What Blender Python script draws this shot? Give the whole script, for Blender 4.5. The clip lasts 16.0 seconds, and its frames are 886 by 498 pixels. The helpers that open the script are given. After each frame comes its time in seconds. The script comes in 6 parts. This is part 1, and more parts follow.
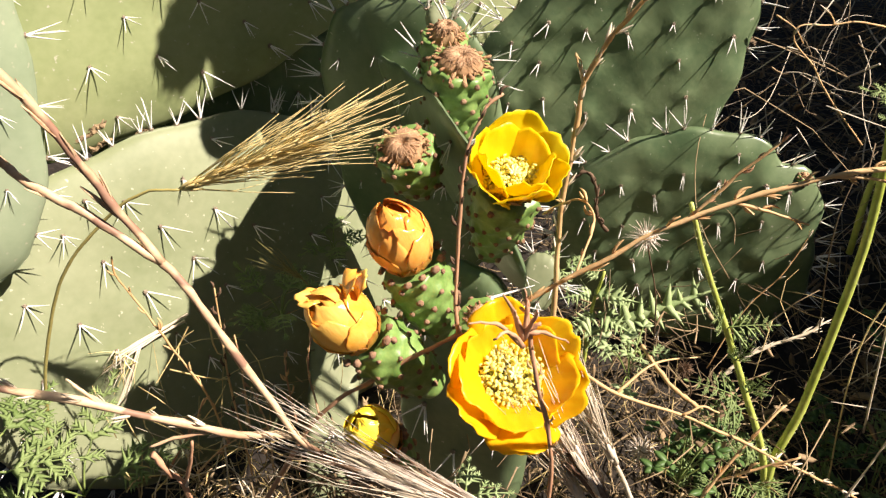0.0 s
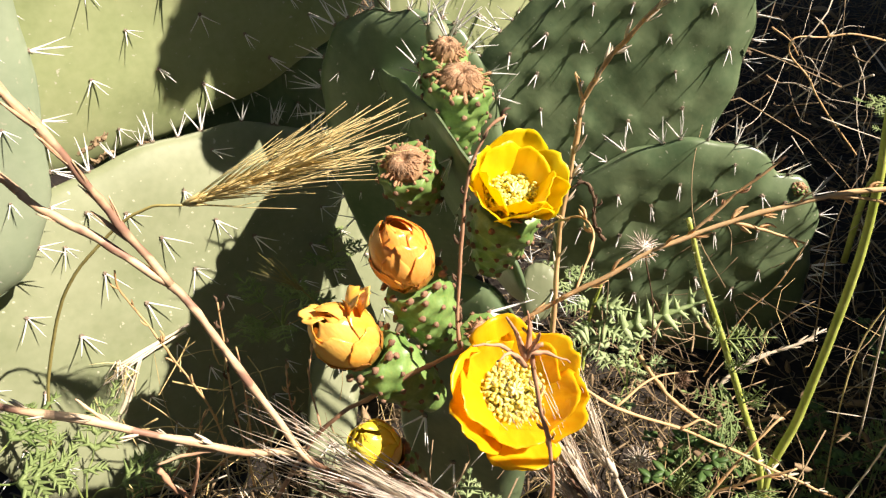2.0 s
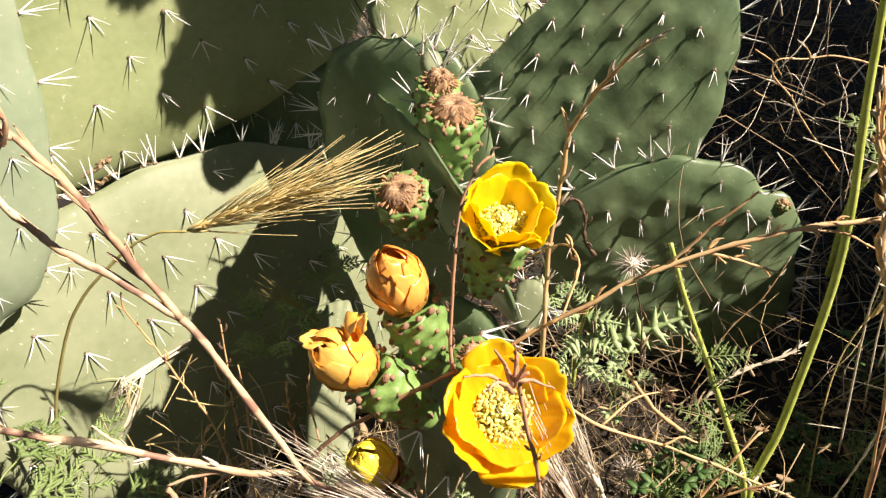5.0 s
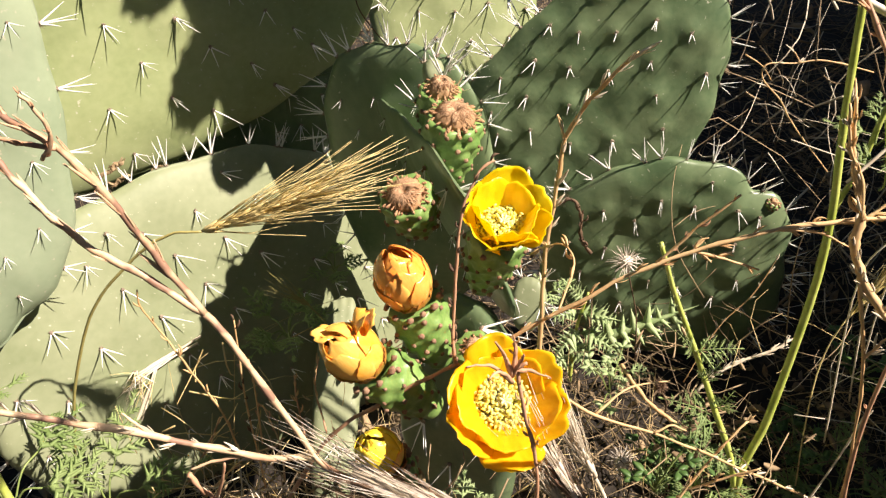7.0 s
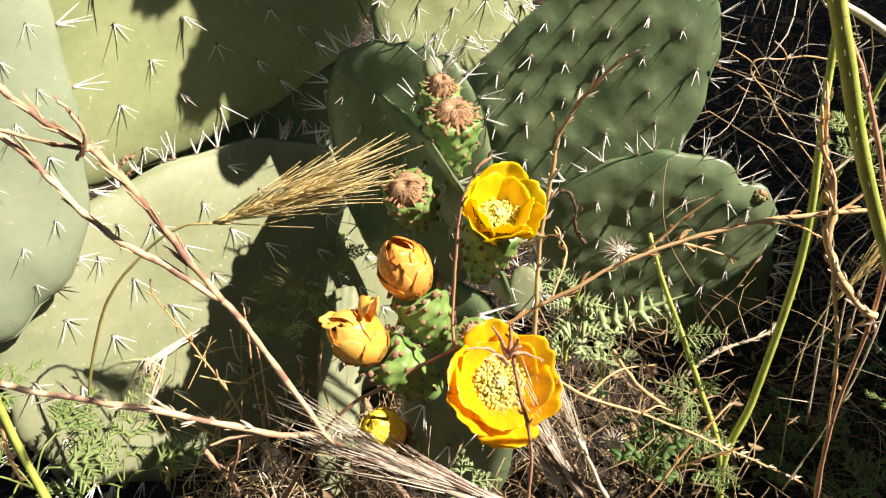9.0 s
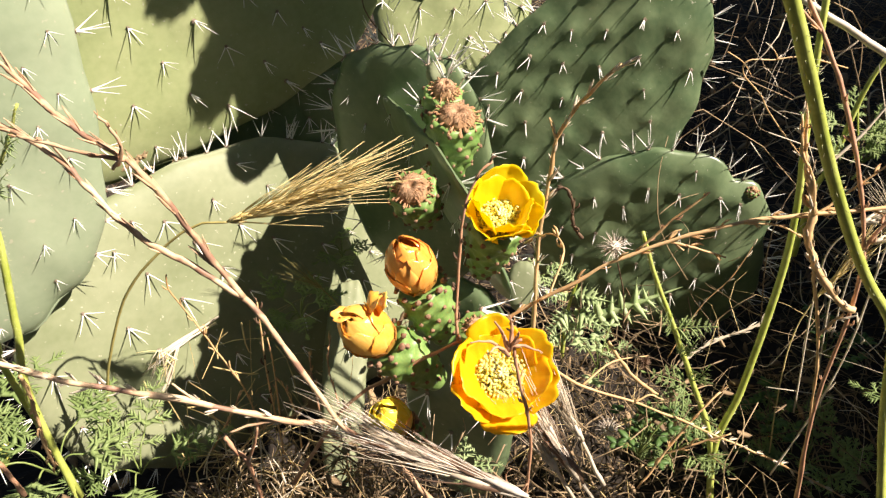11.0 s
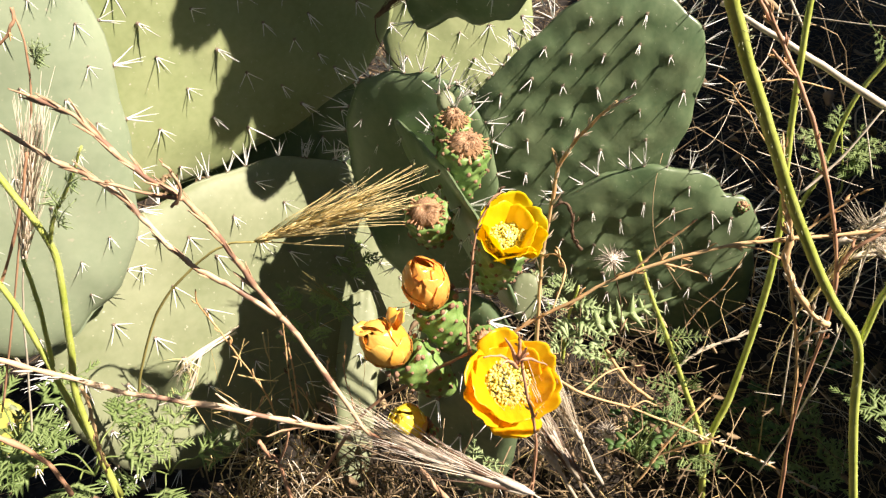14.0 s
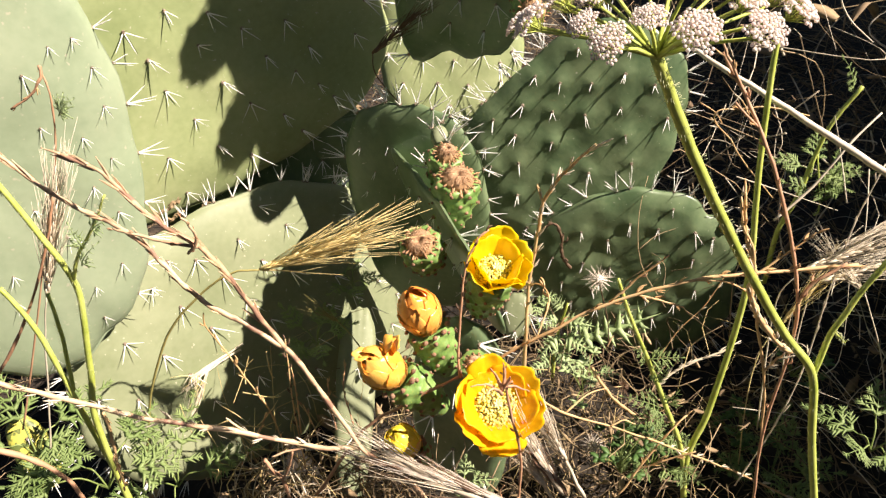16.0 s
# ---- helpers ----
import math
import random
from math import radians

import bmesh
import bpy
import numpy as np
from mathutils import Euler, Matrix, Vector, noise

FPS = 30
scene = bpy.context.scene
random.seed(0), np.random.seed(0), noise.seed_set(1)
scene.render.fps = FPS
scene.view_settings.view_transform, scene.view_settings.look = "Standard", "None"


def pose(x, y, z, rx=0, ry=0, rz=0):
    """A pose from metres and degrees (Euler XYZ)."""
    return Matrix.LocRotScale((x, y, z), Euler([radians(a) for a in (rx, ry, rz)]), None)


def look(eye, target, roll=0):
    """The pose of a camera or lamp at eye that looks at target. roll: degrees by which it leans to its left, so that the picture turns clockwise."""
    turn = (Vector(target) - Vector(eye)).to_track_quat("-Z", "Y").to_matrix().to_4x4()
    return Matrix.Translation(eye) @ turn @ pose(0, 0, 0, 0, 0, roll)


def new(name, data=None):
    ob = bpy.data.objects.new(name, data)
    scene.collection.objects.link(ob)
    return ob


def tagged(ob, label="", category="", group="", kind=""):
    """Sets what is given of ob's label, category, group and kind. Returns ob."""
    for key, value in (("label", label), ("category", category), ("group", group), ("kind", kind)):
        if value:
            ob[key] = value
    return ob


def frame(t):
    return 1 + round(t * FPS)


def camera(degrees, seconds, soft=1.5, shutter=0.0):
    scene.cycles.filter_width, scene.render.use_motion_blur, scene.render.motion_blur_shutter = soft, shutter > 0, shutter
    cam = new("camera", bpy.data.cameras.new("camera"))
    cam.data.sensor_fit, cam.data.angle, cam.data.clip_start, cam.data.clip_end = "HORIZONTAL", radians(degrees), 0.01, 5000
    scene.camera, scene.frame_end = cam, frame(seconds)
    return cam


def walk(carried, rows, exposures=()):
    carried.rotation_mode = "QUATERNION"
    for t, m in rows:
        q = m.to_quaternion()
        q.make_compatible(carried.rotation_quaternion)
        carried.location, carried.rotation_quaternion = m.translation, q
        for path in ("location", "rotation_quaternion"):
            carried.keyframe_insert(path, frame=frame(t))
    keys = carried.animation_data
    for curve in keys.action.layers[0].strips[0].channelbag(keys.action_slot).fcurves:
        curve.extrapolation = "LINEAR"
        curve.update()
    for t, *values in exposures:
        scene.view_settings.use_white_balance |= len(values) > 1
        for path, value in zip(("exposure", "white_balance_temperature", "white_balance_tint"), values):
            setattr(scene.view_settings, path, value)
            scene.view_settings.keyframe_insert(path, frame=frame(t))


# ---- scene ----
cam = camera(62.0, 16.0, soft=1.3)
ROWS = [
    (0.0, -0.00000, -0.00000, 0.65000, 57.000, 0.000, 0.000),
    (0.5, -0.00247, -0.00038, 0.65109, 57.033, -0.021, -0.105),
    (1.0, -0.00371, -0.00060, 0.65226, 57.088, -0.054, -0.183),
    (1.5, -0.00413, -0.00051, 0.65571, 57.127, -0.092, -0.245),
    (2.0, -0.00346, -0.00023, 0.66063, 57.141, -0.114, -0.308),
    (2.5, -0.00170, -0.00021, 0.66696, 57.175, -0.123, -0.393),
    (3.0, -0.00018, -0.00103, 0.67035, 57.212, -0.097, -0.469),
    (3.5, -0.00008, -0.00217, 0.67385, 57.244, -0.112, -0.537),
    (4.0, 0.00035, -0.00426, 0.67736, 57.290, -0.115, -0.560),
    (6.5, -0.00596, -0.02747, 0.69878, 57.332, -0.143, -0.819),
    (7.0, -0.00523, -0.03388, 0.70195, 57.144, -0.126, -0.833),
    (7.5, -0.00511, -0.03912, 0.70620, 56.945, -0.196, -0.926),
    (8.0, -0.00523, -0.04502, 0.71025, 56.721, -0.179, -0.973),
    (8.5, -0.00608, -0.05171, 0.71438, 56.524, -0.170, -1.005),
    (9.0, -0.00734, -0.05748, 0.71887, 56.302, -0.195, -1.019),
    (11.5, -0.01665, -0.08375, 0.74783, 55.498, -0.242, -1.215),
    (12.0, -0.02261, -0.08850, 0.75611, 55.489, -0.251, -1.265),
    (12.5, -0.02621, -0.09485, 0.76157, 55.592, -0.281, -1.322),
    (13.0, -0.02740, -0.10182, 0.76640, 55.599, -0.292, -1.319),
    (13.5, -0.02661, -0.10771, 0.77312, 55.579, -0.263, -1.311),
    (14.0, -0.02418, -0.11269, 0.78187, 55.605, -0.235, -1.324),
    (14.5, -0.02072, -0.11786, 0.79047, 55.711, -0.254, -1.378),
    (15.0, -0.01853, -0.12313, 0.79890, 55.812, -0.244, -1.449),
    (15.5, -0.01711, -0.12918, 0.81058, 55.719, -0.250, -1.436),
    (16.0, -0.01955, -0.13525, 0.82874, 55.661, -0.259, -1.434),
]
walk(cam, [(t, pose(x, y, z, rx, ry, rz)) for t, x, y, z, rx, ry, rz in ROWS],
     exposures=[(0.0, 1.14), (9.0, 1.18), (16.0, 1.22)])

# ---- light ----
SUN = Vector((0.64, -0.20, 0.74)).normalized()
world = bpy.data.worlds.new("sky")
scene.world = world
world.use_nodes = True
wt = world.node_tree
sky = wt.nodes.new("ShaderNodeTexSky")
sky.sky_type = "NISHITA"
sky.sun_disc = False
sky.sun_elevation = math.asin(SUN.z)
sky.sun_rotation = math.atan2(SUN.x, SUN.y)
wt.links.new(sky.outputs[0], wt.nodes["Background"].inputs[0])
wt.nodes["Background"].inputs[1].default_value = 0.0175
sun = new("sun", bpy.data.lights.new("sun", "SUN"))
sun.data.energy = 5.0
sun.data.angle = radians(0.55)
sun.data.color = (1.0, 0.865, 0.75)
sun.matrix_world = look(SUN * 20, (0, 0, 0))


# ---- materials ----
def material(name, lo, hi, rough=0.6, scale=20.0, fine=200.0, bump=0.2, specks=None, translucent=0.0, along=None,
             spread=0.0, island=False, stretch=(1, 1, 1), coat=0.0, spot_scale=60.0, spot_cut=0.62, depth=0.001):
    """Two colours mixed by noise at two scales, with fine relief; specks: a third colour in small spots."""
    m = bpy.data.materials.new(name)
    m.use_nodes = True
    nt = m.node_tree
    nd, ln = nt.nodes, nt.links
    bsdf = nd["Principled BSDF"]
    co = nd.new("ShaderNodeTexCoord")
    mp = nd.new("ShaderNodeMapping")
    mp.inputs["Scale"].default_value = stretch
    ln.new(co.outputs["Object"], mp.inputs[0])
    big = nd.new("ShaderNodeTexNoise")
    big.inputs["Scale"].default_value = scale
    big.inputs["Detail"].default_value = 4
    ln.new(mp.outputs[0], big.inputs[0])
    small = nd.new("ShaderNodeTexNoise")
    small.inputs["Scale"].default_value = fine
    small.inputs["Detail"].default_value = 3
    ln.new(mp.outputs[0], small.inputs[0])
    add = nd.new("ShaderNodeMath")
    add.operation = "MULTIPLY_ADD"
    add.inputs[1].default_value = 0.35
    ln.new(small.outputs["Fac"], add.inputs[0])
    ln.new(big.outputs["Fac"], add.inputs[2])
    fac = add.outputs[0]
    if spread:
        rnd = nd.new("ShaderNodeNewGeometry" if island else "ShaderNodeObjectInfo")
        s2 = nd.new("ShaderNodeMath")
        s2.operation = "MULTIPLY_ADD"
        s2.inputs[1].default_value = spread
        ln.new(rnd.outputs["Random Per Island" if island else "Random"], s2.inputs[0])
        ln.new(fac, s2.inputs[2])
        fac = s2.outputs[0]
    ramp = nd.new("ShaderNodeMapRange")
    ramp.inputs["From Min"].default_value = 0.45
    ramp.inputs["From Max"].default_value = 0.9 + spread
    ln.new(fac, ramp.inputs[0])
    mix = nd.new("ShaderNodeMix")
    mix.data_type = "RGBA"
    mix.inputs["A"].default_value = (*lo, 1)
    mix.inputs["B"].default_value = (*hi, 1)
    ln.new(ramp.outputs[0], mix.inputs[0])
    col = mix.outputs["Result"]
    if along:
        at = nd.new("ShaderNodeAttribute")
        at.attribute_name = "along"
        cr = nd.new("ShaderNodeValToRGB")
        e = cr.color_ramp.elements
        e[0].position, e[0].color = along[0][0], (*along[0][1], 1)
        e[1].position, e[1].color = along[-1][0], (*along[-1][1], 1)
        for p, c in along[1:-1]:
            k = e.new(p)
            k.color = (*c, 1)
        ln.new(at.outputs["Fac"], cr.inputs[0])
        m2 = nd.new("ShaderNodeMix")
        m2.data_type = "RGBA"
        m2.blend_type = "MULTIPLY"
        m2.inputs[0].default_value = 1.0
        ln.new(col, m2.inputs["A"])
        ln.new(cr.outputs[0], m2.inputs["B"])
        col = m2.outputs["Result"]
    if specks:
        sp = nd.new("ShaderNodeTexNoise")
        sp.inputs["Scale"].default_value = spot_scale
        sp.inputs["Detail"].default_value = 2
        ln.new(co.outputs["Object"], sp.inputs[0])
        sr = nd.new("ShaderNodeMapRange")
        sr.inputs["From Min"].default_value = spot_cut
        sr.inputs["From Max"].default_value = spot_cut + 0.06
        ln.new(sp.outputs["Fac"], sr.inputs[0])
        m3 = nd.new("ShaderNodeMix")
        m3.data_type = "RGBA"
        m3.inputs["B"].default_value = (*specks, 1)
        ln.new(sr.outputs[0], m3.inputs[0])
        ln.new(col, m3.inputs["A"])
        col = m3.outputs["Result"]
    ln.new(col, bsdf.inputs["Base Color"])
    bsdf.inputs["Roughness"].default_value = rough
    bsdf.inputs["Coat Weight"].default_value = coat
    if bump:
        bp = nd.new("ShaderNodeBump")
        bp.inputs["Strength"].default_value = bump
        bp.inputs["Distance"].default_value = depth
        ln.new(add.outputs[0], bp.inputs["Height"])
        ln.new(bp.outputs[0], bsdf.inputs["Normal"])
    if translucent:
        tr = nd.new("ShaderNodeBsdfTranslucent")
        ln.new(col, tr.inputs[0])
        ms = nd.new("ShaderNodeMixShader")
        ms.inputs[0].default_value = translucent
        ln.new(bsdf.outputs[0], ms.inputs[1])
        ln.new(tr.outputs[0], ms.inputs[2])
        ln.new(ms.outputs[0], nd["Material Output"].inputs[0])
    return m


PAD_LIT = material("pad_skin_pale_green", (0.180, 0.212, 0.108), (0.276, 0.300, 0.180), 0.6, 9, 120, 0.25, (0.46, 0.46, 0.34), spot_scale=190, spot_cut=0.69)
# skin of the sunlit pads, with the sun's yellow put into its colour
PAD_SUN = material("pad_skin_sunlit_yellow", (0.240, 0.296, 0.125), (0.384, 0.425, 0.218), 0.58, 9, 120, 0.25, (0.52, 0.52, 0.38), spot_scale=190, spot_cut=0.69)
PAD_BLUE = material("pad_skin_glaucous", (0.245, 0.310, 0.195), (0.345, 0.400, 0.268), 0.5, 8, 120, 0.25, (0.42, 0.42, 0.30), spot_scale=150, spot_cut=0.675)
# darker copy of the pad skin, with shade put into its green
PAD_DARK = material("pad_skin_shaded_green", (0.088, 0.142, 0.068), (0.190, 0.248, 0.130), 0.34, 16, 130, 0.6, (0.42, 0.43, 0.32), spot_scale=200, spot_cut=0.70)
FRUIT = material("fruit_skin", (0.115, 0.22, 0.048), (0.26, 0.39, 0.12), 0.42, 60, 500, 0.3)
SPINE = material("spine", (0.84, 0.82, 0.75), (0.97, 0.96, 0.93), 0.45, 80, 600, 0.1, spread=0.2)
FELT = material("areole_felt", (0.13, 0.09, 0.06), (0.40, 0.33, 0.25), 0.9, 300, 1200, 0.5, spread=0.2)
AREOLE_RED = material("fruit_areole", (0.13, 0.065, 0.035), (0.38, 0.24, 0.15), 0.9, 300, 1200, 0.5, spread=0.3)
YELLOW = material("petal_yellow", (0.98, 0.77, 0.004), (1.0, 0.87, 0.02), 0.33, 60, 300, 0.15, translucent=0.52,
                  along=[(0.0, (0.95, 0.85, 0.7)), (0.3, (1, 1, 1)), (1.0, (1, 1, 1))], stretch=(3, 1, 1))
GOLD = material("petal_golden", (0.98, 0.62, 0.006), (1.0, 0.74, 0.02), 0.33, 60, 300, 0.15, translucent=0.52,
                along=[(0.0, (0.95, 0.85, 0.7)), (0.4, (1, 1, 1)), (1.0, (1, 1, 1))], stretch=(3, 1, 1))
PEACH = material("petal_wilting_orange", (1.0, 0.34, 0.03), (1.0, 0.64, 0.18), 0.22, 45, 260, 0.4, translucent=0.20, coat=0.3, spread=0.35,
                 along=[(0.0, (0.80, 0.95, 0.45)), (0.30, (1, 1, 0.85)), (0.85, (1, 1, 1)), (0.97, (1.0, 0.95, 0.88)), (1.0, (1.0, 0.84, 0.68))], stretch=(3, 1, 1))
AMBER = material("petal_wilting_amber", (1.0, 0.45, 0.04), (1.0, 0.74, 0.20), 0.22, 45, 260, 0.4, translucent=0.20, coat=0.3, spread=0.35,
                 along=[(0.0, (0.90, 0.72, 0.5)), (0.30, (1, 1, 0.9)), (0.85, (1, 1, 1)), (0.97, (1.0, 0.95, 0.88)), (1.0, (1.0, 0.86, 0.70))], stretch=(3, 1, 1))
BUD_YELLOW = material("petal_fresh_yellow", (1.0, 0.70, 0.02), (1.0, 0.88, 0.14), 0.26, 45, 260, 0.2, translucent=0.12, spread=0.2,
                      along=[(0.0, (0.85, 0.72, 0.5)), (0.35, (1, 1, 1)), (1.0, (1, 1, 1))], stretch=(3, 1, 1))
SEPAL = material("sepal_green_orange", (0.25, 0.17, 0.03), (0.55, 0.30, 0.05), 0.5, 80, 400, 0.2, translucent=0.2,
                 along=[(0.0, (0.5, 0.8, 0.4)), (0.6, (1, 1, 1)), (1.0, (0.9, 0.6, 0.5))])
WITHERED = material("withered_petal", (0.26, 0.12, 0.055), (0.64, 0.38, 0.20), 0.7, 120, 700, 0.6, spread=0.5)
WITHERED_PALE = material("withered_tip", (0.27, 0.145, 0.06), (0.52, 0.33, 0.18), 0.85, 150, 800, 0.6, spread=0.3)
FIBRE = material("dry_flower_fibre", (0.32, 0.17, 0.08), (0.66, 0.45, 0.28), 0.8, 150, 800, 0.3, island=True, spread=0.5)
STAMEN = material("stamen", (1.0, 0.88, 0.17), (1.0, 0.97, 0.42), 0.6, 200, 800, 0.2, island=True, spread=0.3, translucent=0.28)
STIGMA = material("stigma", (0.70, 0.72, 0.32), (0.88, 0.86, 0.50), 0.6, 200, 800, 0.2)
DRY = material("dry_stem", (0.48, 0.27, 0.11), (0.82, 0.58, 0.30), 0.6, 26, 500, 0.5, spread=0.15)
DRY_BRANCH = material("dry_branch", (0.36, 0.18, 0.10), (0.92, 0.71, 0.45), 0.6, 38, 300, 0.5, (0.32, 0.18, 0.12), spread=0.15, spot_scale=52, spot_cut=0.58)
DRY_RED = material("dry_red_stem", (0.36, 0.18, 0.10), (0.64, 0.38, 0.23), 0.65, 60, 400, 0.5, spread=0.15)
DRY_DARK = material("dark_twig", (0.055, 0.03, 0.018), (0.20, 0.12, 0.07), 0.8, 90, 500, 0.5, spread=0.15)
STRAW = material("straw", (0.42, 0.29, 0.10), (0.74, 0.60, 0.30), 0.55, 60, 400, 0.3, island=True, spread=0.3)
STRAW_OB = material("straw_pieces", (0.68, 0.51, 0.18), (0.92, 0.79, 0.42), 0.55, 60, 400, 0.3, spread=0.3)
BLEACHED = material("bleached_straw", (0.48, 0.38, 0.25), (0.83, 0.76, 0.62), 0.55, 70, 400, 0.3, spread=0.25)
STRIPED = material("brown_husk", (0.16, 0.10, 0.06), (0.92, 0.84, 0.72), 0.6, 120, 500, 0.3, spread=0.5)
HUSK_BROWN = material("dark_brown_husk", (0.08, 0.045, 0.025), (0.26, 0.16, 0.10), 0.6, 120, 500, 0.3, spread=0.3)
LITTER = material("plant_litter", (0.07, 0.045, 0.025), (0.46, 0.34, 0.19), 0.8, 60, 400, 0.3, island=True, spread=1.0)
STEM = material("green_stem", (0.36, 0.44, 0.065), (0.60, 0.66, 0.17), 0.45, 60, 400, 0.3)
STALK = material("leaf_stalk", (0.13, 0.19, 0.05), (0.27, 0.33, 0.10), 0.5, 60, 400, 0.2)
HAIR = material("stem_hair", (0.45, 0.50, 0.25), (0.65, 0.66, 0.42), 0.6, 60, 400, 0.0)
LEAF = material("weed_leaf", (0.15, 0.235, 0.06), (0.38, 0.48, 0.19), 0.55, 50, 300, 0.2, translucent=0.3, spread=0.3)
OLIVE = material("drying_grass_stem", (0.24, 0.20, 0.06), (0.46, 0.40, 0.14), 0.5, 40, 400, 0.2)
THISTLE = material("thistle_leaf", (0.28, 0.40, 0.15), (0.54, 0.64, 0.34), 0.55, 90, 400, 0.3, translucent=0.2, spread=0.2)
LOBED = material("round_leaf", (0.06, 0.13, 0.03), (0.12, 0.21, 0.06), 0.5, 40, 250, 0.2, translucent=0.2, spread=0.2)
FLORET = material("floret", (0.90, 0.76, 0.72), (0.99, 0.95, 0.90), 0.6, 100, 500, 0.2, island=True, spread=0.5, translucent=0.45)
SCAR = material("corky_scar", (0.24, 0.20, 0.14), (0.48, 0.43, 0.34), 0.9, 200, 900, 0.8, depth=0.002)
DEAD_LEAF = material("dead_leaf", (0.09, 0.055, 0.03), (0.46, 0.33, 0.18), 0.8, 60, 400, 0.4, island=True, spread=0.8)
YELLOWED = material("yellowed_pad_skin", (0.34, 0.34, 0.05), (0.52, 0.48, 0.10), 0.5, 20, 200, 0.3, (0.10, 0.13, 0.03), spot_scale=110, spot_cut=0.49)
BRISTLE = material("seed_head_bristle", (0.52, 0.42, 0.33), (0.86, 0.79, 0.70), 0.6, 100, 500, 0.2, island=True, spread=0.3)
# soil colour kept near black to stand in for the plants' shade
SHADED_SOIL = material("soil", (0.010, 0.0075, 0.005), (0.034, 0.025, 0.017), 0.95, 7, 60, 0.9, (0.06, 0.045, 0.03), spot_scale=45, spot_cut=0.64, depth=0.02)


# ---- mesh helpers ----
def mesh_part(name, v, f, mats, parent=None, label="", smooth=True, along=None, slots=None, kind=""):
    me = bpy.data.meshes.new(name)
    me.from_pydata([tuple(p) for p in v], [], f)
    for m in mats if isinstance(mats, (list, tuple)) else [mats]:
        me.materials.append(m)
    if smooth:
        me.polygons.foreach_set("use_smooth", [True] * len(f))
    if slots:
        me.polygons.foreach_set("material_index", slots)
    if along is not None:
        a = me.attributes.new("along", "FLOAT", "POINT")
        a.data.foreach_set("value", along)
    me.update()
    ob = new(name, me)
    if parent:
        ob.parent = parent
    return tagged(ob, label, kind=kind)


def piece(name, me, parent, m):
    """One more object on shared mesh data, as a part, at the pose m in its parent."""
    ob = new(name, me)
    ob.parent = parent
    ob.matrix_basis = m
    return ob


def thing(name, m, label, category, group=""):
    ob = new(name)
    ob.empty_display_size = 0.02
    ob.matrix_world = m
    return tagged(ob, label, category, group)


def frame_of(origin, z, hint=(0, 0, 1)):
    """A pose whose local z runs along z and whose y leans to hint."""
    z = Vector(z).normalized()
    x = Vector(hint).cross(z)
    if x.length < 1e-4:
        x = Vector((1, 0, 0))
    x.normalize()
    y = z.cross(x)
    return Matrix.Translation(origin) @ Matrix((x, y, z)).transposed().to_4x4()


def spline(pts, n):
    """Points of a smooth curve through pts, n to each stretch."""
    P = [Vector(p[:3]) for p in pts]
    if len(P) < 3:
        return [P[0].lerp(P[-1], i / n) for i in range(n + 1)]
    P = [P[0] * 2 - P[1]] + P + [P[-1] * 2 - P[-2]]
    out = []
    for i in range(1, len(P) - 2):
        a, b, c, d = P[i - 1:i + 3]
        for k in range(n):
            t = k / n
            out.append(0.5 * (2 * b + (c - a) * t + (2 * a - 5 * b + 4 * c - d) * t * t + (3 * b - a - 3 * c + d) * t ** 3))
    return out + [P[-2]]


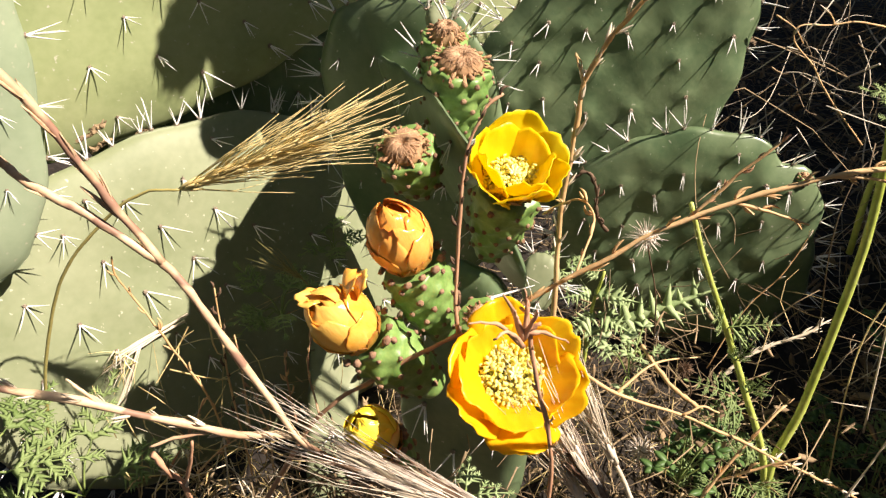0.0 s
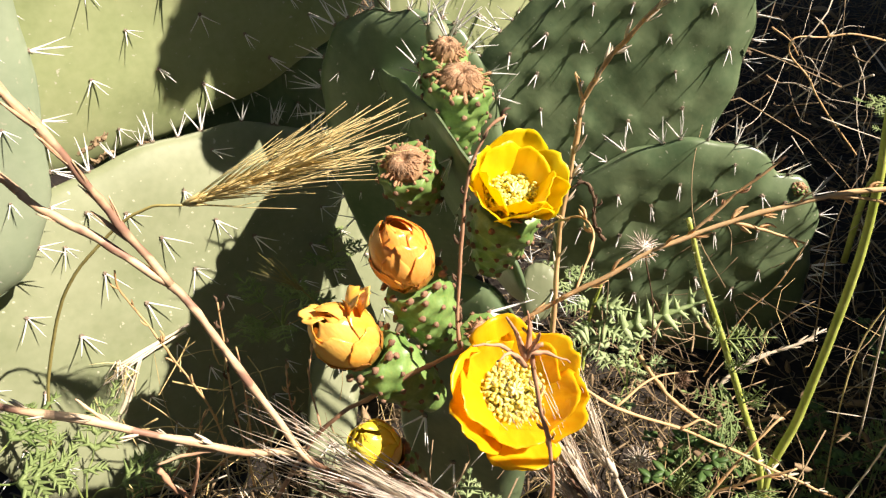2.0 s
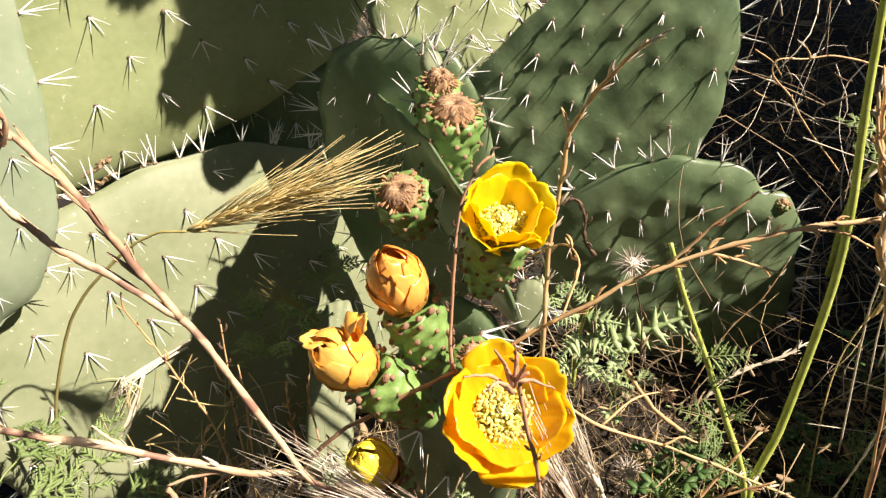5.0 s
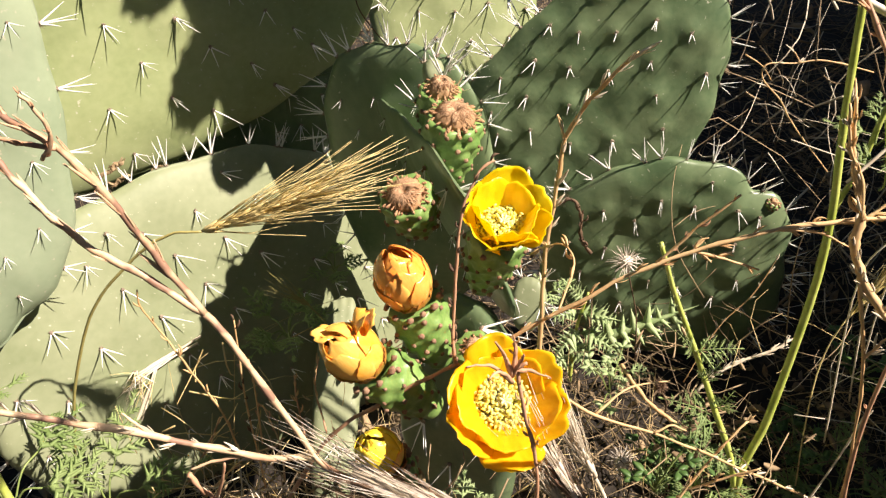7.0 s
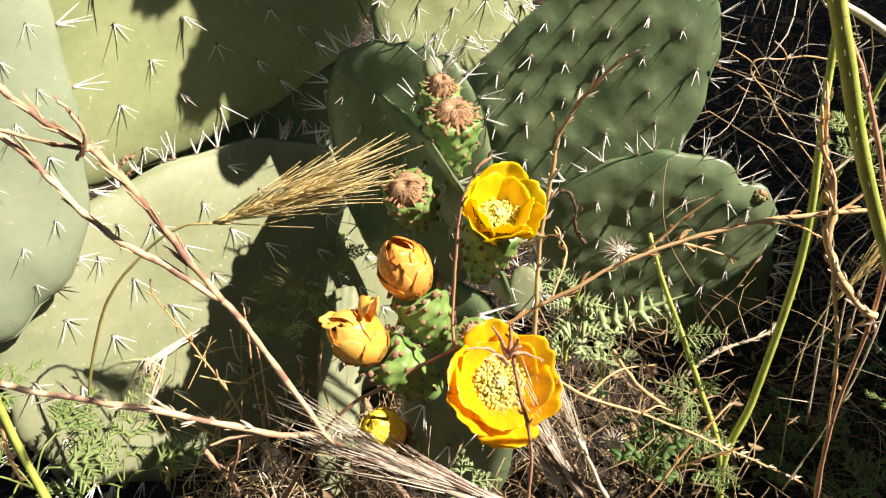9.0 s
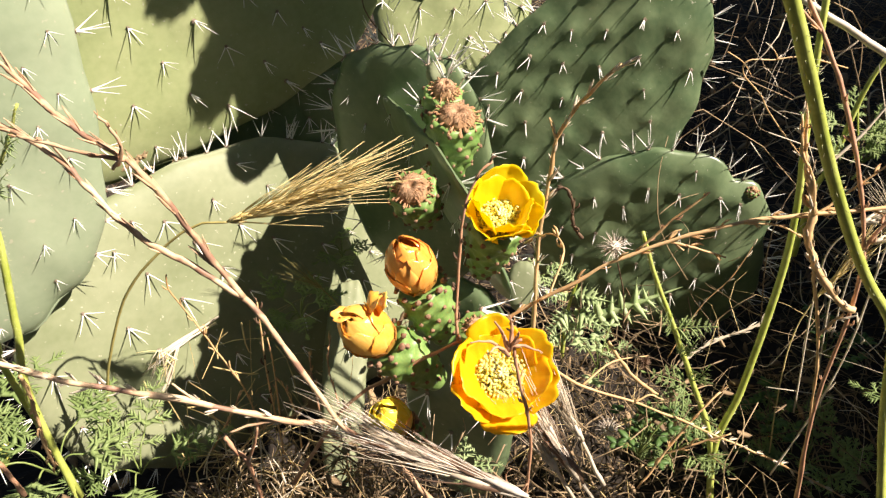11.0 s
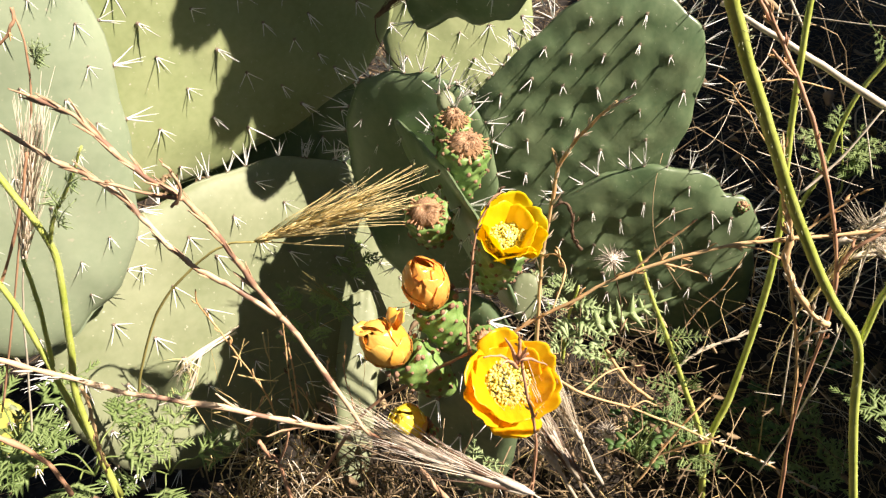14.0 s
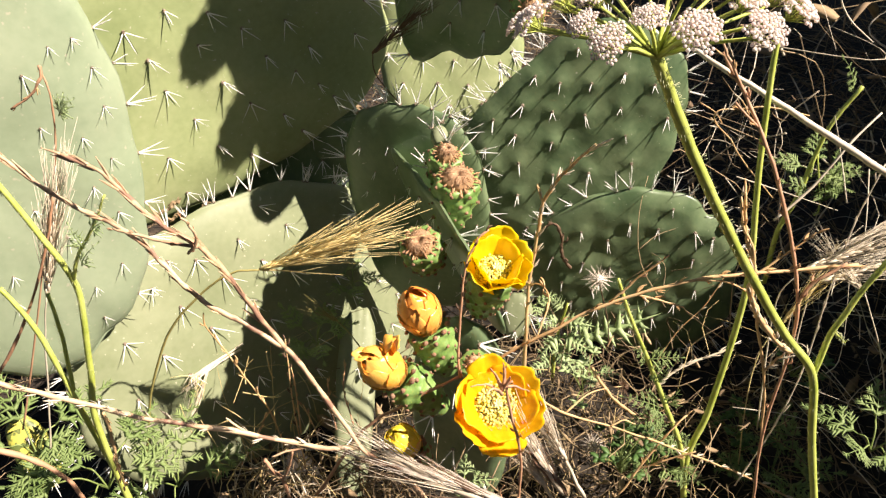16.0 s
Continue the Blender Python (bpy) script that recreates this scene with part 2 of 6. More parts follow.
class Geo:
    def __init__(self):
        self.v, self.f, self.s = [], [], []

    def add(self, v, f, slot=0):
        k = len(self.v)
        self.v += [Vector(p) for p in v]
        self.f += [tuple(i + k for i in q) for q in f]
        self.s += [slot] * len(f)

    def tube(self, P, radius, sides=6, slot=0, knots=0.0, rng=None):
        """A tube along P; radius: a number, or a function of 0..1."""
        n = len(P)
        v, f = [], []
        x = None
        for i, p in enumerate(P):
            d = (P[min(i + 1, n - 1)] - P[max(i - 1, 0)]).normalized()
            x = (x - d * x.dot(d)) if x else d.orthogonal()
            x.normalize()
            y = d.cross(x)
            r = radius(i / (n - 1)) if callable(radius) else radius
            if knots and rng:
                r *= 1 + knots * rng.uniform(-1, 1)
            for k in range(sides):
                a = 2 * math.pi * k / sides
                v.append(p + (x * math.cos(a) + y * math.sin(a)) * r)
        for i in range(n - 1):
            for k in range(sides):
                k2 = (k + 1) % sides
                f.append((i * sides + k, i * sides + k2, (i + 1) * sides + k2, (i + 1) * sides + k))
        f.append(tuple(reversed(range(sides))))
        f.append(tuple(range((n - 1) * sides, n * sides)))
        self.add(v, f, slot)

    def blade(self, base, tip, width, bend=(0, 0, 0), n=4, slot=0, up=(0, 0, 1), sharp=False):
        """A thin folded blade from base to tip, with a keel."""
        base, tip, bend = Vector(base), Vector(tip), Vector(bend)
        d = (tip - base)
        side = d.cross(Vector(up))
        side = side.normalized() if side.length > 1e-7 else d.orthogonal().normalized()
        nor = side.cross(d).normalized()
        v, f = [], []
        for i in range(n + 1):
            t = i / n
            c = base + d * t + bend * (4 * t * (1 - t)) * 0.5
            w = width * math.sin(math.pi * (0.12 + 0.88 * t)) ** 0.7 * 0.5 if t < 1 else 0.0
            if sharp:
                w = width * 0.5 * (1 - t) ** 0.85
            v += [c - side * w, c - nor * (0.25 * w + width * 0.05), c + side * w, c + nor * width * 0.08]
        for i in range(n):
            for k in range(4):
                k2 = (k + 1) % 4
                f.append((4 * i + k, 4 * i + k2, 4 * i + 4 + k2, 4 * i + 4 + k))
        self.add(v, f, slot)

    def ball(self, c, r, squash=1.0, axis=(0, 0, 1), rings=4, sides=6, slot=0):
        m = frame_of(c, axis)
        v = [m @ Vector((0, 0, -r * squash))]
        for i in range(1, rings):
            a = math.pi * i / rings
            for k in range(sides):
                b = 2 * math.pi * (k + 0.5 * (i % 2)) / sides
                v.append(m @ Vector((r * math.sin(a) * math.cos(b), r * math.sin(a) * math.sin(b), -r * squash * math.cos(a))))
        v.append(m @ Vector((0, 0, r * squash)))
        f = [(0, 1 + (k + 1) % sides, 1 + k) for k in range(sides)]
        for i in range(rings - 2):
            for k in range(sides):
                k2 = (k + 1) % sides
                a = 1 + i * sides
                f.append((a + k, a + k2, a + sides + k2, a + sides + k))
        a = 1 + (rings - 2) * sides
        f += [(a + k, a + (k + 1) % sides, len(v) - 1) for k in range(sides)]
        self.add(v, f, slot)

    def part(self, name, mats, parent=None, label="", smooth=True, kind=""):
        return mesh_part(name, self.v, self.f, mats, parent, label, smooth, slots=self.s, kind=kind)

    def data(self, name, mats):
        me = bpy.data.meshes.new(name)
        me.from_pydata([tuple(p) for p in self.v], [], self.f)
        for m in mats if isinstance(mats, (list, tuple)) else [mats]:
            me.materials.append(m)
        me.polygons.foreach_set("use_smooth", [True] * len(self.f))
        me.polygons.foreach_set("material_index", self.s)
        me.update()
        return me


# ---- ground ----
def ground():
    v, f = [], []
    radii = [0.0] + [0.05 * 1.16 ** i for i in range(60)]
    radii = [r for r in radii if r < 350] + [350.0]
    na = 72
    c = Vector((0.1, 0.7, 0))
    for r in radii:
        for k in range(na):
            a = 2 * math.pi * k / na
            p = c + Vector((r * math.cos(a), r * math.sin(a), 0))
            h = 0.02 * noise.noise(p * 9) + 0.045 * noise.noise(p * 2.3) + 0.15 * min(1, r / 6) * noise.noise(p * 0.35)
            p.z = h - 0.015
            v.append(p)
    for i in range(len(radii) - 1):
        for k in range(na):
            k2 = (k + 1) % na
            if i == 0:
                f.append((0, na + k, na + k2))
            else:
                f.append((i * na + k, (i + 1) * na + k, (i + 1) * na + k2, i * na + k2))
    tagged(mesh_part("ground", v, f, SHADED_SOIL), "bare soil, darkened in colour for shade, strewn with dry plant litter", "ground", kind="structure")


ground()


# ---- the prickly pear ----
def spine_sets(count, seed, lo, hi, mats, heading, fan, number):
    """Areoles: a felted cushion, a few stout spines that lean along heading and fan out, and a tuft of fine bristles."""
    rng = random.Random(seed)
    out = []
    for _ in range(count):
        g = Geo()
        g.ball((0, 0, 0.0006), 0.0022, 0.7, slot=1)
        for k in range(5):
            a = rng.uniform(0, 6.28)
            g.ball((0.0016 * math.cos(a), 0.0016 * math.sin(a), 0.0012), 0.0011, 0.8, rings=3, sides=5, slot=1)
        n_sp = rng.choice(number)
        for k in range(n_sp):
            u = (k + 0.5) / n_sp * 2 - 1
            d = (Vector(heading) + Vector((u * fan + rng.gauss(0, 0.15), rng.gauss(0, 0.22) + 0.25 * fan * u, rng.gauss(0, 0.15)))).normalized()
            n = rng.uniform(lo, hi)
            sag = Vector((rng.uniform(-1, 1), rng.uniform(-1, 1), 0)) * 0.05 * n
            r = rng.uniform(0.0007, 0.0010) if fan > 0.3 else rng.uniform(0.0006, 0.0008)
            g.tube([d * n * t + sag * t * t for t in (0, 0.12, 0.5, 0.85, 1)], lambda t, r=r: r * (1.15 - t) ** 0.7 * (0.97 - 0.9 * t ** 3) + 0.00006, 5)
        for k in range(9):
            d = Vector((rng.uniform(-1, 1), rng.uniform(-1, 1), rng.uniform(0.4, 1))).normalized()
            g.tube([Vector((0, 0, 0)), d * rng.uniform(0.003, 0.006)], lambda t: 0.00016, 3, slot=1)
        out.append(g.data("areole", mats))
    return out


SPINES = spine_sets(12, 3, 0.019, 0.036, [SPINE, FELT], (0.25, -0.42, 0.55), 0.62, (2, 3, 3, 4))
SHORT_SPINES = spine_sets(10, 9, 0.013, 0.024, [SPINE, FELT], (0.05, -0.75, 0.6), 0.28, (1, 2, 2, 3))
RIM_SPINES = spine_sets(10, 5, 0.018, 0.034, [SPINE, FELT], (0.0, 0.0, 1.0), 0.7, (2, 3, 4, 4))


def cactus_pad(label, centre, normal, hw, hh, thick, skin, seed, roll=0.0, egg=0.08, bend=0.0, spacing=0.040,
               back=False, rim=True, rim_gap=0.8, rim_size=1.0, front=True, power=2.2, small=1.0, knob=0.0, edge=5, spines=None, lobes=(), areoles=None):
    """A flattened cactus joint: a lens-shaped body, its areoles with their spines on the face and along the rim.
    Local x runs across, y from base to tip, z out of the face. lobes: (degrees, gain, width) swell or pinch the outline;
    areoles: their places on the face, from the pad's middle, where they do not follow the even rows."""
    rng = random.Random(seed)
    m = frame_of(centre, normal) @ pose(0, 0, 0, 0, 0, roll) @ Matrix.Translation((0, -hh, 0))
    pad = thing("cactus_pad", m, label, "cactus pad", "pads of the prickly pear")
    na, nr = (104, 30) if knob else (72, 14)
    off = Vector((seed * 3.1, seed * 1.7, 0))

    def outline(a):
        c, s = math.cos(a), math.sin(a)
        k = (abs(c) ** power + abs(s) ** power) ** (-1 / power)
        k *= 1 + 0.012 * math.sin(a * 15 + seed) + 0.02 * math.sin(a * 3 + seed * 2)
        for at, gain, width in lobes:
            da = (a - radians(at) + math.pi) % (2 * math.pi) - math.pi
            k *= 1 + gain * math.exp(-(da / width) ** 2)
        return hw * k * c * (1 + egg * s), hh * k * s

    def height(x, y, r, side):
        p = Vector((x, y, side)) + off
        w = thick * math.sqrt(max(0.0, 1 - r ** edge))
        return side * w + bend * (x * x / hw + 0.5 * y * y / hh) + 0.0035 * noise.noise(p * 14) + 0.0012 * noise.noise(p * 45) + side * swell(x, y)

    spots = []
    rows = int(2 * hh / (spacing * 0.8)) + 1
    for j in range(rows):
        for i in range(-int(hw / spacing) - 1, int(hw / spacing) + 2):
            spots.append(((i + 0.5 * (j % 2)) * spacing + rng.uniform(-0.1, 0.1) * spacing, -hh + (j + 0.5) * spacing * 0.8 + rng.uniform(-0.12, 0.12) * spacing))
    if areoles:
        spots = [q for q in spots if min(math.hypot(q[0] - a, q[1] - b) for a, b in areoles) > spacing * 1.15] + list(areoles)

    def swell(x, y):
        if not knob:
            return 0.0
        return sum(knob * math.exp(-((x - a) ** 2 + (y - b) ** 2) / 0.00012) for a, b in spots if abs(x - a) < 0.03 and abs(y - b) < 0.03)

    v, f = [], []
    for side in (1, -1):
        v.append(Vector((0, hh, height(0, 0, 0, side))))
        for i in range(1, nr + 1):
            r = i / nr if knob and i < nr - 3 else 1 - (1 - i / nr) ** 1.6
            for k in range(na):
                x, y = outline(2 * math.pi * k / na)
                v.append(Vector((x * r, y * r + hh, height(x * r, y * r, r, side))))
    half = 1 + nr * na
    for s, o in ((0, 0), (1, half)):
        def put(q):
            f.append(tuple(i + o for i in (q if s == 0 else reversed(q))))
        for k in range(na):
            k2 = (k + 1) % na
            put((0, 1 + k, 1 + k2))
            for i in range(nr - 1):
                a = 1 + i * na
                put((a + k, a + na + k, a + na + k2, a + k2))
    a, b = 1 + (nr - 1) * na, half + 1 + (nr - 1) * na
    for k in range(na):
        k2 = (k + 1) % na
        f.append((a + k, b + k, b + k2, a + k2))
    mesh_part("body", v, f, skin, pad)
    for side in ([1] if front else []) + ([-1] if back else []):
        for x, yy in spots:
            ang = math.atan2(yy / hh, x / hw)
            ox, oy = outline(ang)
            r = math.hypot(x, yy) / max(1e-6, math.hypot(ox, oy))
            if r > 0.9:
                continue
            n = Vector((x / hw * 0.35 * r * r, yy / hh * 0.3 * r * r, side)).normalized()
            q = frame_of((x, yy + hh, height(x, yy, r, side) + side * 0.0003), n, (0, 1, 0))
            piece("areole", rng.choice(spines or SPINES), pad, q @ pose(0, 0, 0, 0, 0, rng.uniform(-25, 25) - roll) @ Matrix.Scale(small * rng.uniform(0.75, 1.1), 4))
    if rim:
        per = int(2 * math.pi * math.sqrt((hw * hw + hh * hh) / 2) / (spacing * rim_gap))
        for k in range(per):
            a = 2 * math.pi * k / per + rng.uniform(-0.05, 0.05)
            if -2.2 < a - 2 * math.pi * (a > math.pi) < -0.95:
                continue
            x, y = outline(a)
            n = Vector((math.cos(a) / hw, math.sin(a) / hh, rng.uniform(0.0, 0.5) / hw)).normalized()
            q = frame_of((x * 0.995, y * 0.995 + hh, height(x, y, 1, 1)), n, (0, 0, 1))
            piece("areole", rng.choice(RIM_SPINES), pad, q @ pose(0, 0, 0, 0, 0, rng.uniform(0, 360)) @ Matrix.Scale(rim_size * rng.uniform(0.7, 1.05), 4))
    return pad


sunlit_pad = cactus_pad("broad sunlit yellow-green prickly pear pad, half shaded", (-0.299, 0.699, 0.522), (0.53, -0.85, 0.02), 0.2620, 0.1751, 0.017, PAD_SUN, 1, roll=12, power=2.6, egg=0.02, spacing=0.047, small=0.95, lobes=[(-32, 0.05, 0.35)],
                        areoles=[(-0.047, 0.063), (0.002, 0.068), (0.045, 0.049), (-0.036, 0.026), (0.021, 0.02), (-0.033, -0.014), (-0.016, -0.06), (0.076, 0.018), (0.128, 0.008), (0.092, -0.024), (0.147, -0.034), (0.031, -0.031),
                                 (0.121, -0.056), (0.144, -0.084), (0.159, -0.109), (0.053, -0.07), (0.088, -0.103), (0.105, -0.136), (-0.003, -0.103), (0.031, -0.134), (-0.063, -0.09), (-0.061, -0.145)])
cactus_pad("broad pale green prickly pear pad low by the ground", (-0.240, 0.625, 0.185), (0.62, -0.717, 0.32), 0.240, 0.178, 0.013, PAD_LIT, 2, edge=9, power=2.4, egg=0.0, lobes=[(310, 0.22, 0.35)], spacing=0.047, rim_gap=0.5, rim_size=1.1, small=0.95,
           areoles=[(-0.057, 0.125), (0.002, 0.129), (-0.093, 0.078), (-0.067, 0.036), (-0.012, 0.05), (0.01, 0.011), (-0.167, 0.064), (-0.132, 0.03), (-0.053, -0.016), (-0.111, -0.008), (-0.03, -0.054), (-0.094, -0.056), (-0.216, 0.014),
                    (-0.177, -0.007), (-0.08, -0.094), (-0.117, 0.113), (-0.089, 0.137), (-0.033, 0.092), (0.024, 0.09), (0.058, 0.06), (0.044, 0.158), (0.071, 0.122), (0.123, 0.153)])
# two added dark pads fill the shaded hollow and hide lit soil behind
cactus_pad("added dark prickly pear pad filling the shaded gap between two others", (-0.130, 0.845, 0.290), (0.35, -0.90, -0.25), 0.110, 0.120, 0.014, PAD_DARK, 16, spacing=0.05)

cactus_pad("added dark prickly pear pad hiding lit soil deep between two others", (-0.235, 0.772, 0.335), (0.53, -0.85, 0.0), 0.150, 0.110, 0.012, PAD_DARK, 22, roll=14, spacing=0.05, small=0.7)
cactus_pad("smooth grey-green prickly pear pad with rounded foot", (-0.425, 0.485, 0.485), (0.48, -0.87, 0.06), 0.130, 0.225, 0.018, PAD_BLUE, 3, roll=0, egg=0.04, power=2.4, spacing=0.046, small=0.62, lobes=[(295, -0.07, 0.3)],
           areoles=[(0.077, 0.12), (0.108, 0.095), (0.109, 0.058), (0.083, 0.033), (0.051, 0.05), (0.103, 0.006), (0.05, 0.1), (0.098, 0.124), (0.08, -0.018), (0.096, -0.052), (-0.013, -0.091), (0.085, -0.111), (0.054, -0.128), (0.053, -0.169), (-0.018, -0.122)])
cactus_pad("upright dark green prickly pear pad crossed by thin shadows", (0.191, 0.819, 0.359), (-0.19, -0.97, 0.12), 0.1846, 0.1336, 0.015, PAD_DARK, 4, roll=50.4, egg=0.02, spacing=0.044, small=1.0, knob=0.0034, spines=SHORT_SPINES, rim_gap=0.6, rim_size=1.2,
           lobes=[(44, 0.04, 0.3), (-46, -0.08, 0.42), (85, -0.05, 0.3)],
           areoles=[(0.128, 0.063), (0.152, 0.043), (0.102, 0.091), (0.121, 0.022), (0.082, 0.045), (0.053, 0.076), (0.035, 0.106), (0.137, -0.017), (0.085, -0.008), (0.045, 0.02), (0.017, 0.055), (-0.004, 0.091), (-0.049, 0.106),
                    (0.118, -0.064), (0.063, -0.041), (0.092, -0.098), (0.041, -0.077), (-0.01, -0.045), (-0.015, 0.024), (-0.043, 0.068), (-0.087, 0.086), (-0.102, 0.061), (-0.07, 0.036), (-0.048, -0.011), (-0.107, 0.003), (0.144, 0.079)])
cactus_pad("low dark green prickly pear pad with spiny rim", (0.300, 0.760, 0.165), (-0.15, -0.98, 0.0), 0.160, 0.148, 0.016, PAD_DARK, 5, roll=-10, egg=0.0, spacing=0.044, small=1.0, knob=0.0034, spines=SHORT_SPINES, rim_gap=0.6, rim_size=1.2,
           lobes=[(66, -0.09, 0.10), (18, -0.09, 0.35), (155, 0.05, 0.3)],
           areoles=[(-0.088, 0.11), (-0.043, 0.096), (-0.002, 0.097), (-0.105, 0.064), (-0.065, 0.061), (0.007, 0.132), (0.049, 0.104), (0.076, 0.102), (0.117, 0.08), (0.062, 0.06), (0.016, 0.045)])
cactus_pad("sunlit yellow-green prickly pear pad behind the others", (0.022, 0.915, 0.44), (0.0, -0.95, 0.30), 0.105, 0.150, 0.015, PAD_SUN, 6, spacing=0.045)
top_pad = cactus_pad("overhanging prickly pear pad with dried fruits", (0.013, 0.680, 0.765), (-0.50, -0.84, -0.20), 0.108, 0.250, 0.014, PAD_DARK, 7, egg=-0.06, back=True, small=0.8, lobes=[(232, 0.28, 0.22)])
# added out of view to shade the right end of the sunlit pad
cactus_pad("unseen green pad added above the overhanging one to cast shade", (0.268, 0.682, 0.920), (0.64, -0.20, 0.74), 0.045, 0.100, 0.012, PAD_DARK, 20, roll=0, spacing=0.05)
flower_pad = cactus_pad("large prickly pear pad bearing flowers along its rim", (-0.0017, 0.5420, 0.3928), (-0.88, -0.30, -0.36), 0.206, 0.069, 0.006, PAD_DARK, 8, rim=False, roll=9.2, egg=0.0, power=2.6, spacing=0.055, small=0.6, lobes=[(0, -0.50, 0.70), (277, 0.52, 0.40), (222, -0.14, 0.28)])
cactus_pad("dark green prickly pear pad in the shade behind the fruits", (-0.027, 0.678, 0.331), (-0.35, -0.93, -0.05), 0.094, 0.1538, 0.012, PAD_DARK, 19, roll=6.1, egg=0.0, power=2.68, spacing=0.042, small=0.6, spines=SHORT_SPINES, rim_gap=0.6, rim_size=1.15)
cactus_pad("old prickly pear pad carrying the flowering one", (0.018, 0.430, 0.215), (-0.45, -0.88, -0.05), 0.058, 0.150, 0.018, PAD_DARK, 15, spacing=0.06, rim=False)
cactus_pad("narrow pale prickly pear pad low in the weeds", (-0.119, 0.585, 0.080), (0.10, -0.70, 0.70), 0.027, 0.135, 0.012, PAD_LIT, 9, roll=-8, power=2.6, rim=False, spacing=0.05)
cactus_pad("small pale prickly pear pad among dry stalks", (0.097, 0.600, 0.221), (-0.20, -0.80, 0.55), 0.019, 0.030, 0.008, PAD_LIT, 10, spacing=0.03)

cactus_pad("tiny pale new pad sprouting beside the fruits", (-0.004, 0.570, 0.489), (0.2, -0.8, 0.5), 0.009, 0.012, 0.007, PAD_LIT, 21, spacing=0.02, rim=False, front=False)
cactus_pad("yellowed dying prickly pear pad low in the weeds", (-0.452, 0.420, 0.184), (0.35, -0.75, 0.55), 0.020, 0.045, 0.008, YELLOWED, 17, roll=12, spacing=0.03, rim=False)

# corky scars on the sunlit pad
for p, q in (((-0.348, 0.629, 0.508), 0.0105), ((-0.346, 0.630, 0.478), 0.0048), ((-0.283, 0.670, 0.515), 0.003)):
    g = Geo()
    g.ball((0, 0, 0), q, 0.05, rings=5, sides=14)
    for v in g.v:
        v += Vector((v.x, v.y, 0)) * 0.5 * noise.noise(v * 300 + Vector(p) * 40)
    scar = g.part("scar", SCAR, sunlit_pad, "grey corky scar")
    local = sunlit_pad.matrix_basis.inverted() @ Vector(p)
    near = [v.co.z for v in sunlit_pad.children[0].data.vertices if v.co.z > 0 and math.hypot(v.co.x - local.x, v.co.y - local.y) < 0.03]
    scar.matrix_basis = pose(local.x, local.y, sum(near) / max(1, len(near)) + 0.0006)

# unseen pads added sunward and behind the camera, to shade soil and dark pads
for i, (c, n, hw, hh) in enumerate((
        ((0.80, 0.08, 0.29), (0.95, -0.3, 0.1), 0.15, 0.30), ((0.80, 0.36, 0.31), (0.95, -0.2, 0.1), 0.15, 0.32), ((0.84, 0.62, 0.31), (0.95, -0.2, 0.1), 0.15, 0.32), ((0.90, 0.86, 0.34), (0.95, -0.2, 0.1), 0.15, 0.35),
        ((1.32, 0.55, 0.45), (0.9, -0.2, 0.3), 0.22, 0.30), ((1.36, 0.95, 0.40), (0.9, 0.1, 0.3), 0.24, 0.32), ((1.30, 0.80, 0.90), (0.9, -0.3, 0.2), 0.21, 0.24),
        ((1.55, 1.35, 0.45), (0.9, -0.2, 0.3), 0.26, 0.34), ((1.55, 1.20, 1.05), (0.9, 0.0, 0.3), 0.24, 0.30), ((1.80, 1.75, 0.55), (0.9, -0.2, 0.3), 0.30, 0.40),
        ((1.85, 1.60, 1.25), (0.9, -0.1, 0.3), 0.28, 0.36), ((2.15, 2.25, 0.65), (0.9, -0.2, 0.3), 0.34, 0.45), ((2.20, 2.10, 1.45), (0.9, -0.2, 0.3), 0.32, 0.40),
        ((-0.70, -1.25, 0.55), (0.2, 1.0, 0.1), 0.32, 0.55), ((-0.10, -1.35, 0.60), (0.0, 1.0, 0.1), 0.34, 0.60), ((0.50, -1.30, 0.58), (-0.2, 1.0, 0.1), 0.34, 0.58), ((1.05, -1.05, 0.60), (-0.6, 0.8, 0.1), 0.34, 0.60),
        ((0.15, -1.40, 1.55), (0.0, 1.0, 0.0), 0.36, 0.48), ((0.80, -1.25, 1.55), (-0.3, 0.9, 0.0), 0.36, 0.48), ((-0.50, -1.35, 1.45), (0.2, 1.0, 0.0), 0.34, 0.46), ((2.55, 2.85, 0.75), (0.9, -0.2, 0.3), 0.40, 0.50), ((2.60, 2.70, 1.65), (0.9, -0.2, 0.3), 0.38, 0.44), ((1.42, 1.02, 1.12), (0.9, -0.3, 0.2), 0.2, 0.24))):
    cactus_pad("unseen large green prickly pear pad added to block light", c, n, hw, hh, 0.02, PAD_DARK, 60 + i, spacing=0.09)

for p, d, k in (((-0.014, 0.537, 0.470), (-0.3, -0.5, 0.8), 1.15), ((0.004, 0.560, 0.488), (0.1, -0.4, 0.9), 1.25), ((0.012, 0.545, 0.480), (0.7, -0.3, 0.6), 1.15),
                ((0.010, 0.470, 0.430), (0.8, -0.5, 0.4), 1.1), ((0.020, 0.440, 0.405), (0.9, -0.4, 0.2), 1.2), ((-0.012, 0.580, 0.495), (-0.3, -0.3, 0.9), 1.2), ((0.030, 0.400, 0.350), (0.9, -0.4, 0.0), 1.2), ((0.035, 0.380, 0.330), (0.9, -0.5, 0.1), 1.2), ((-0.002, 0.590, 0.497), (0.2, -0.5, 0.8), 1.3), ((0.008, 0.575, 0.490), (0.6, -0.4, 0.7), 1.2)):
    piece("areole", RIM_SPINES[len(flower_pad.children) % 10], flower_pad, flower_pad.matrix_basis.inverted() @ frame_of(p, d) @ Matrix.Scale(k, 4))
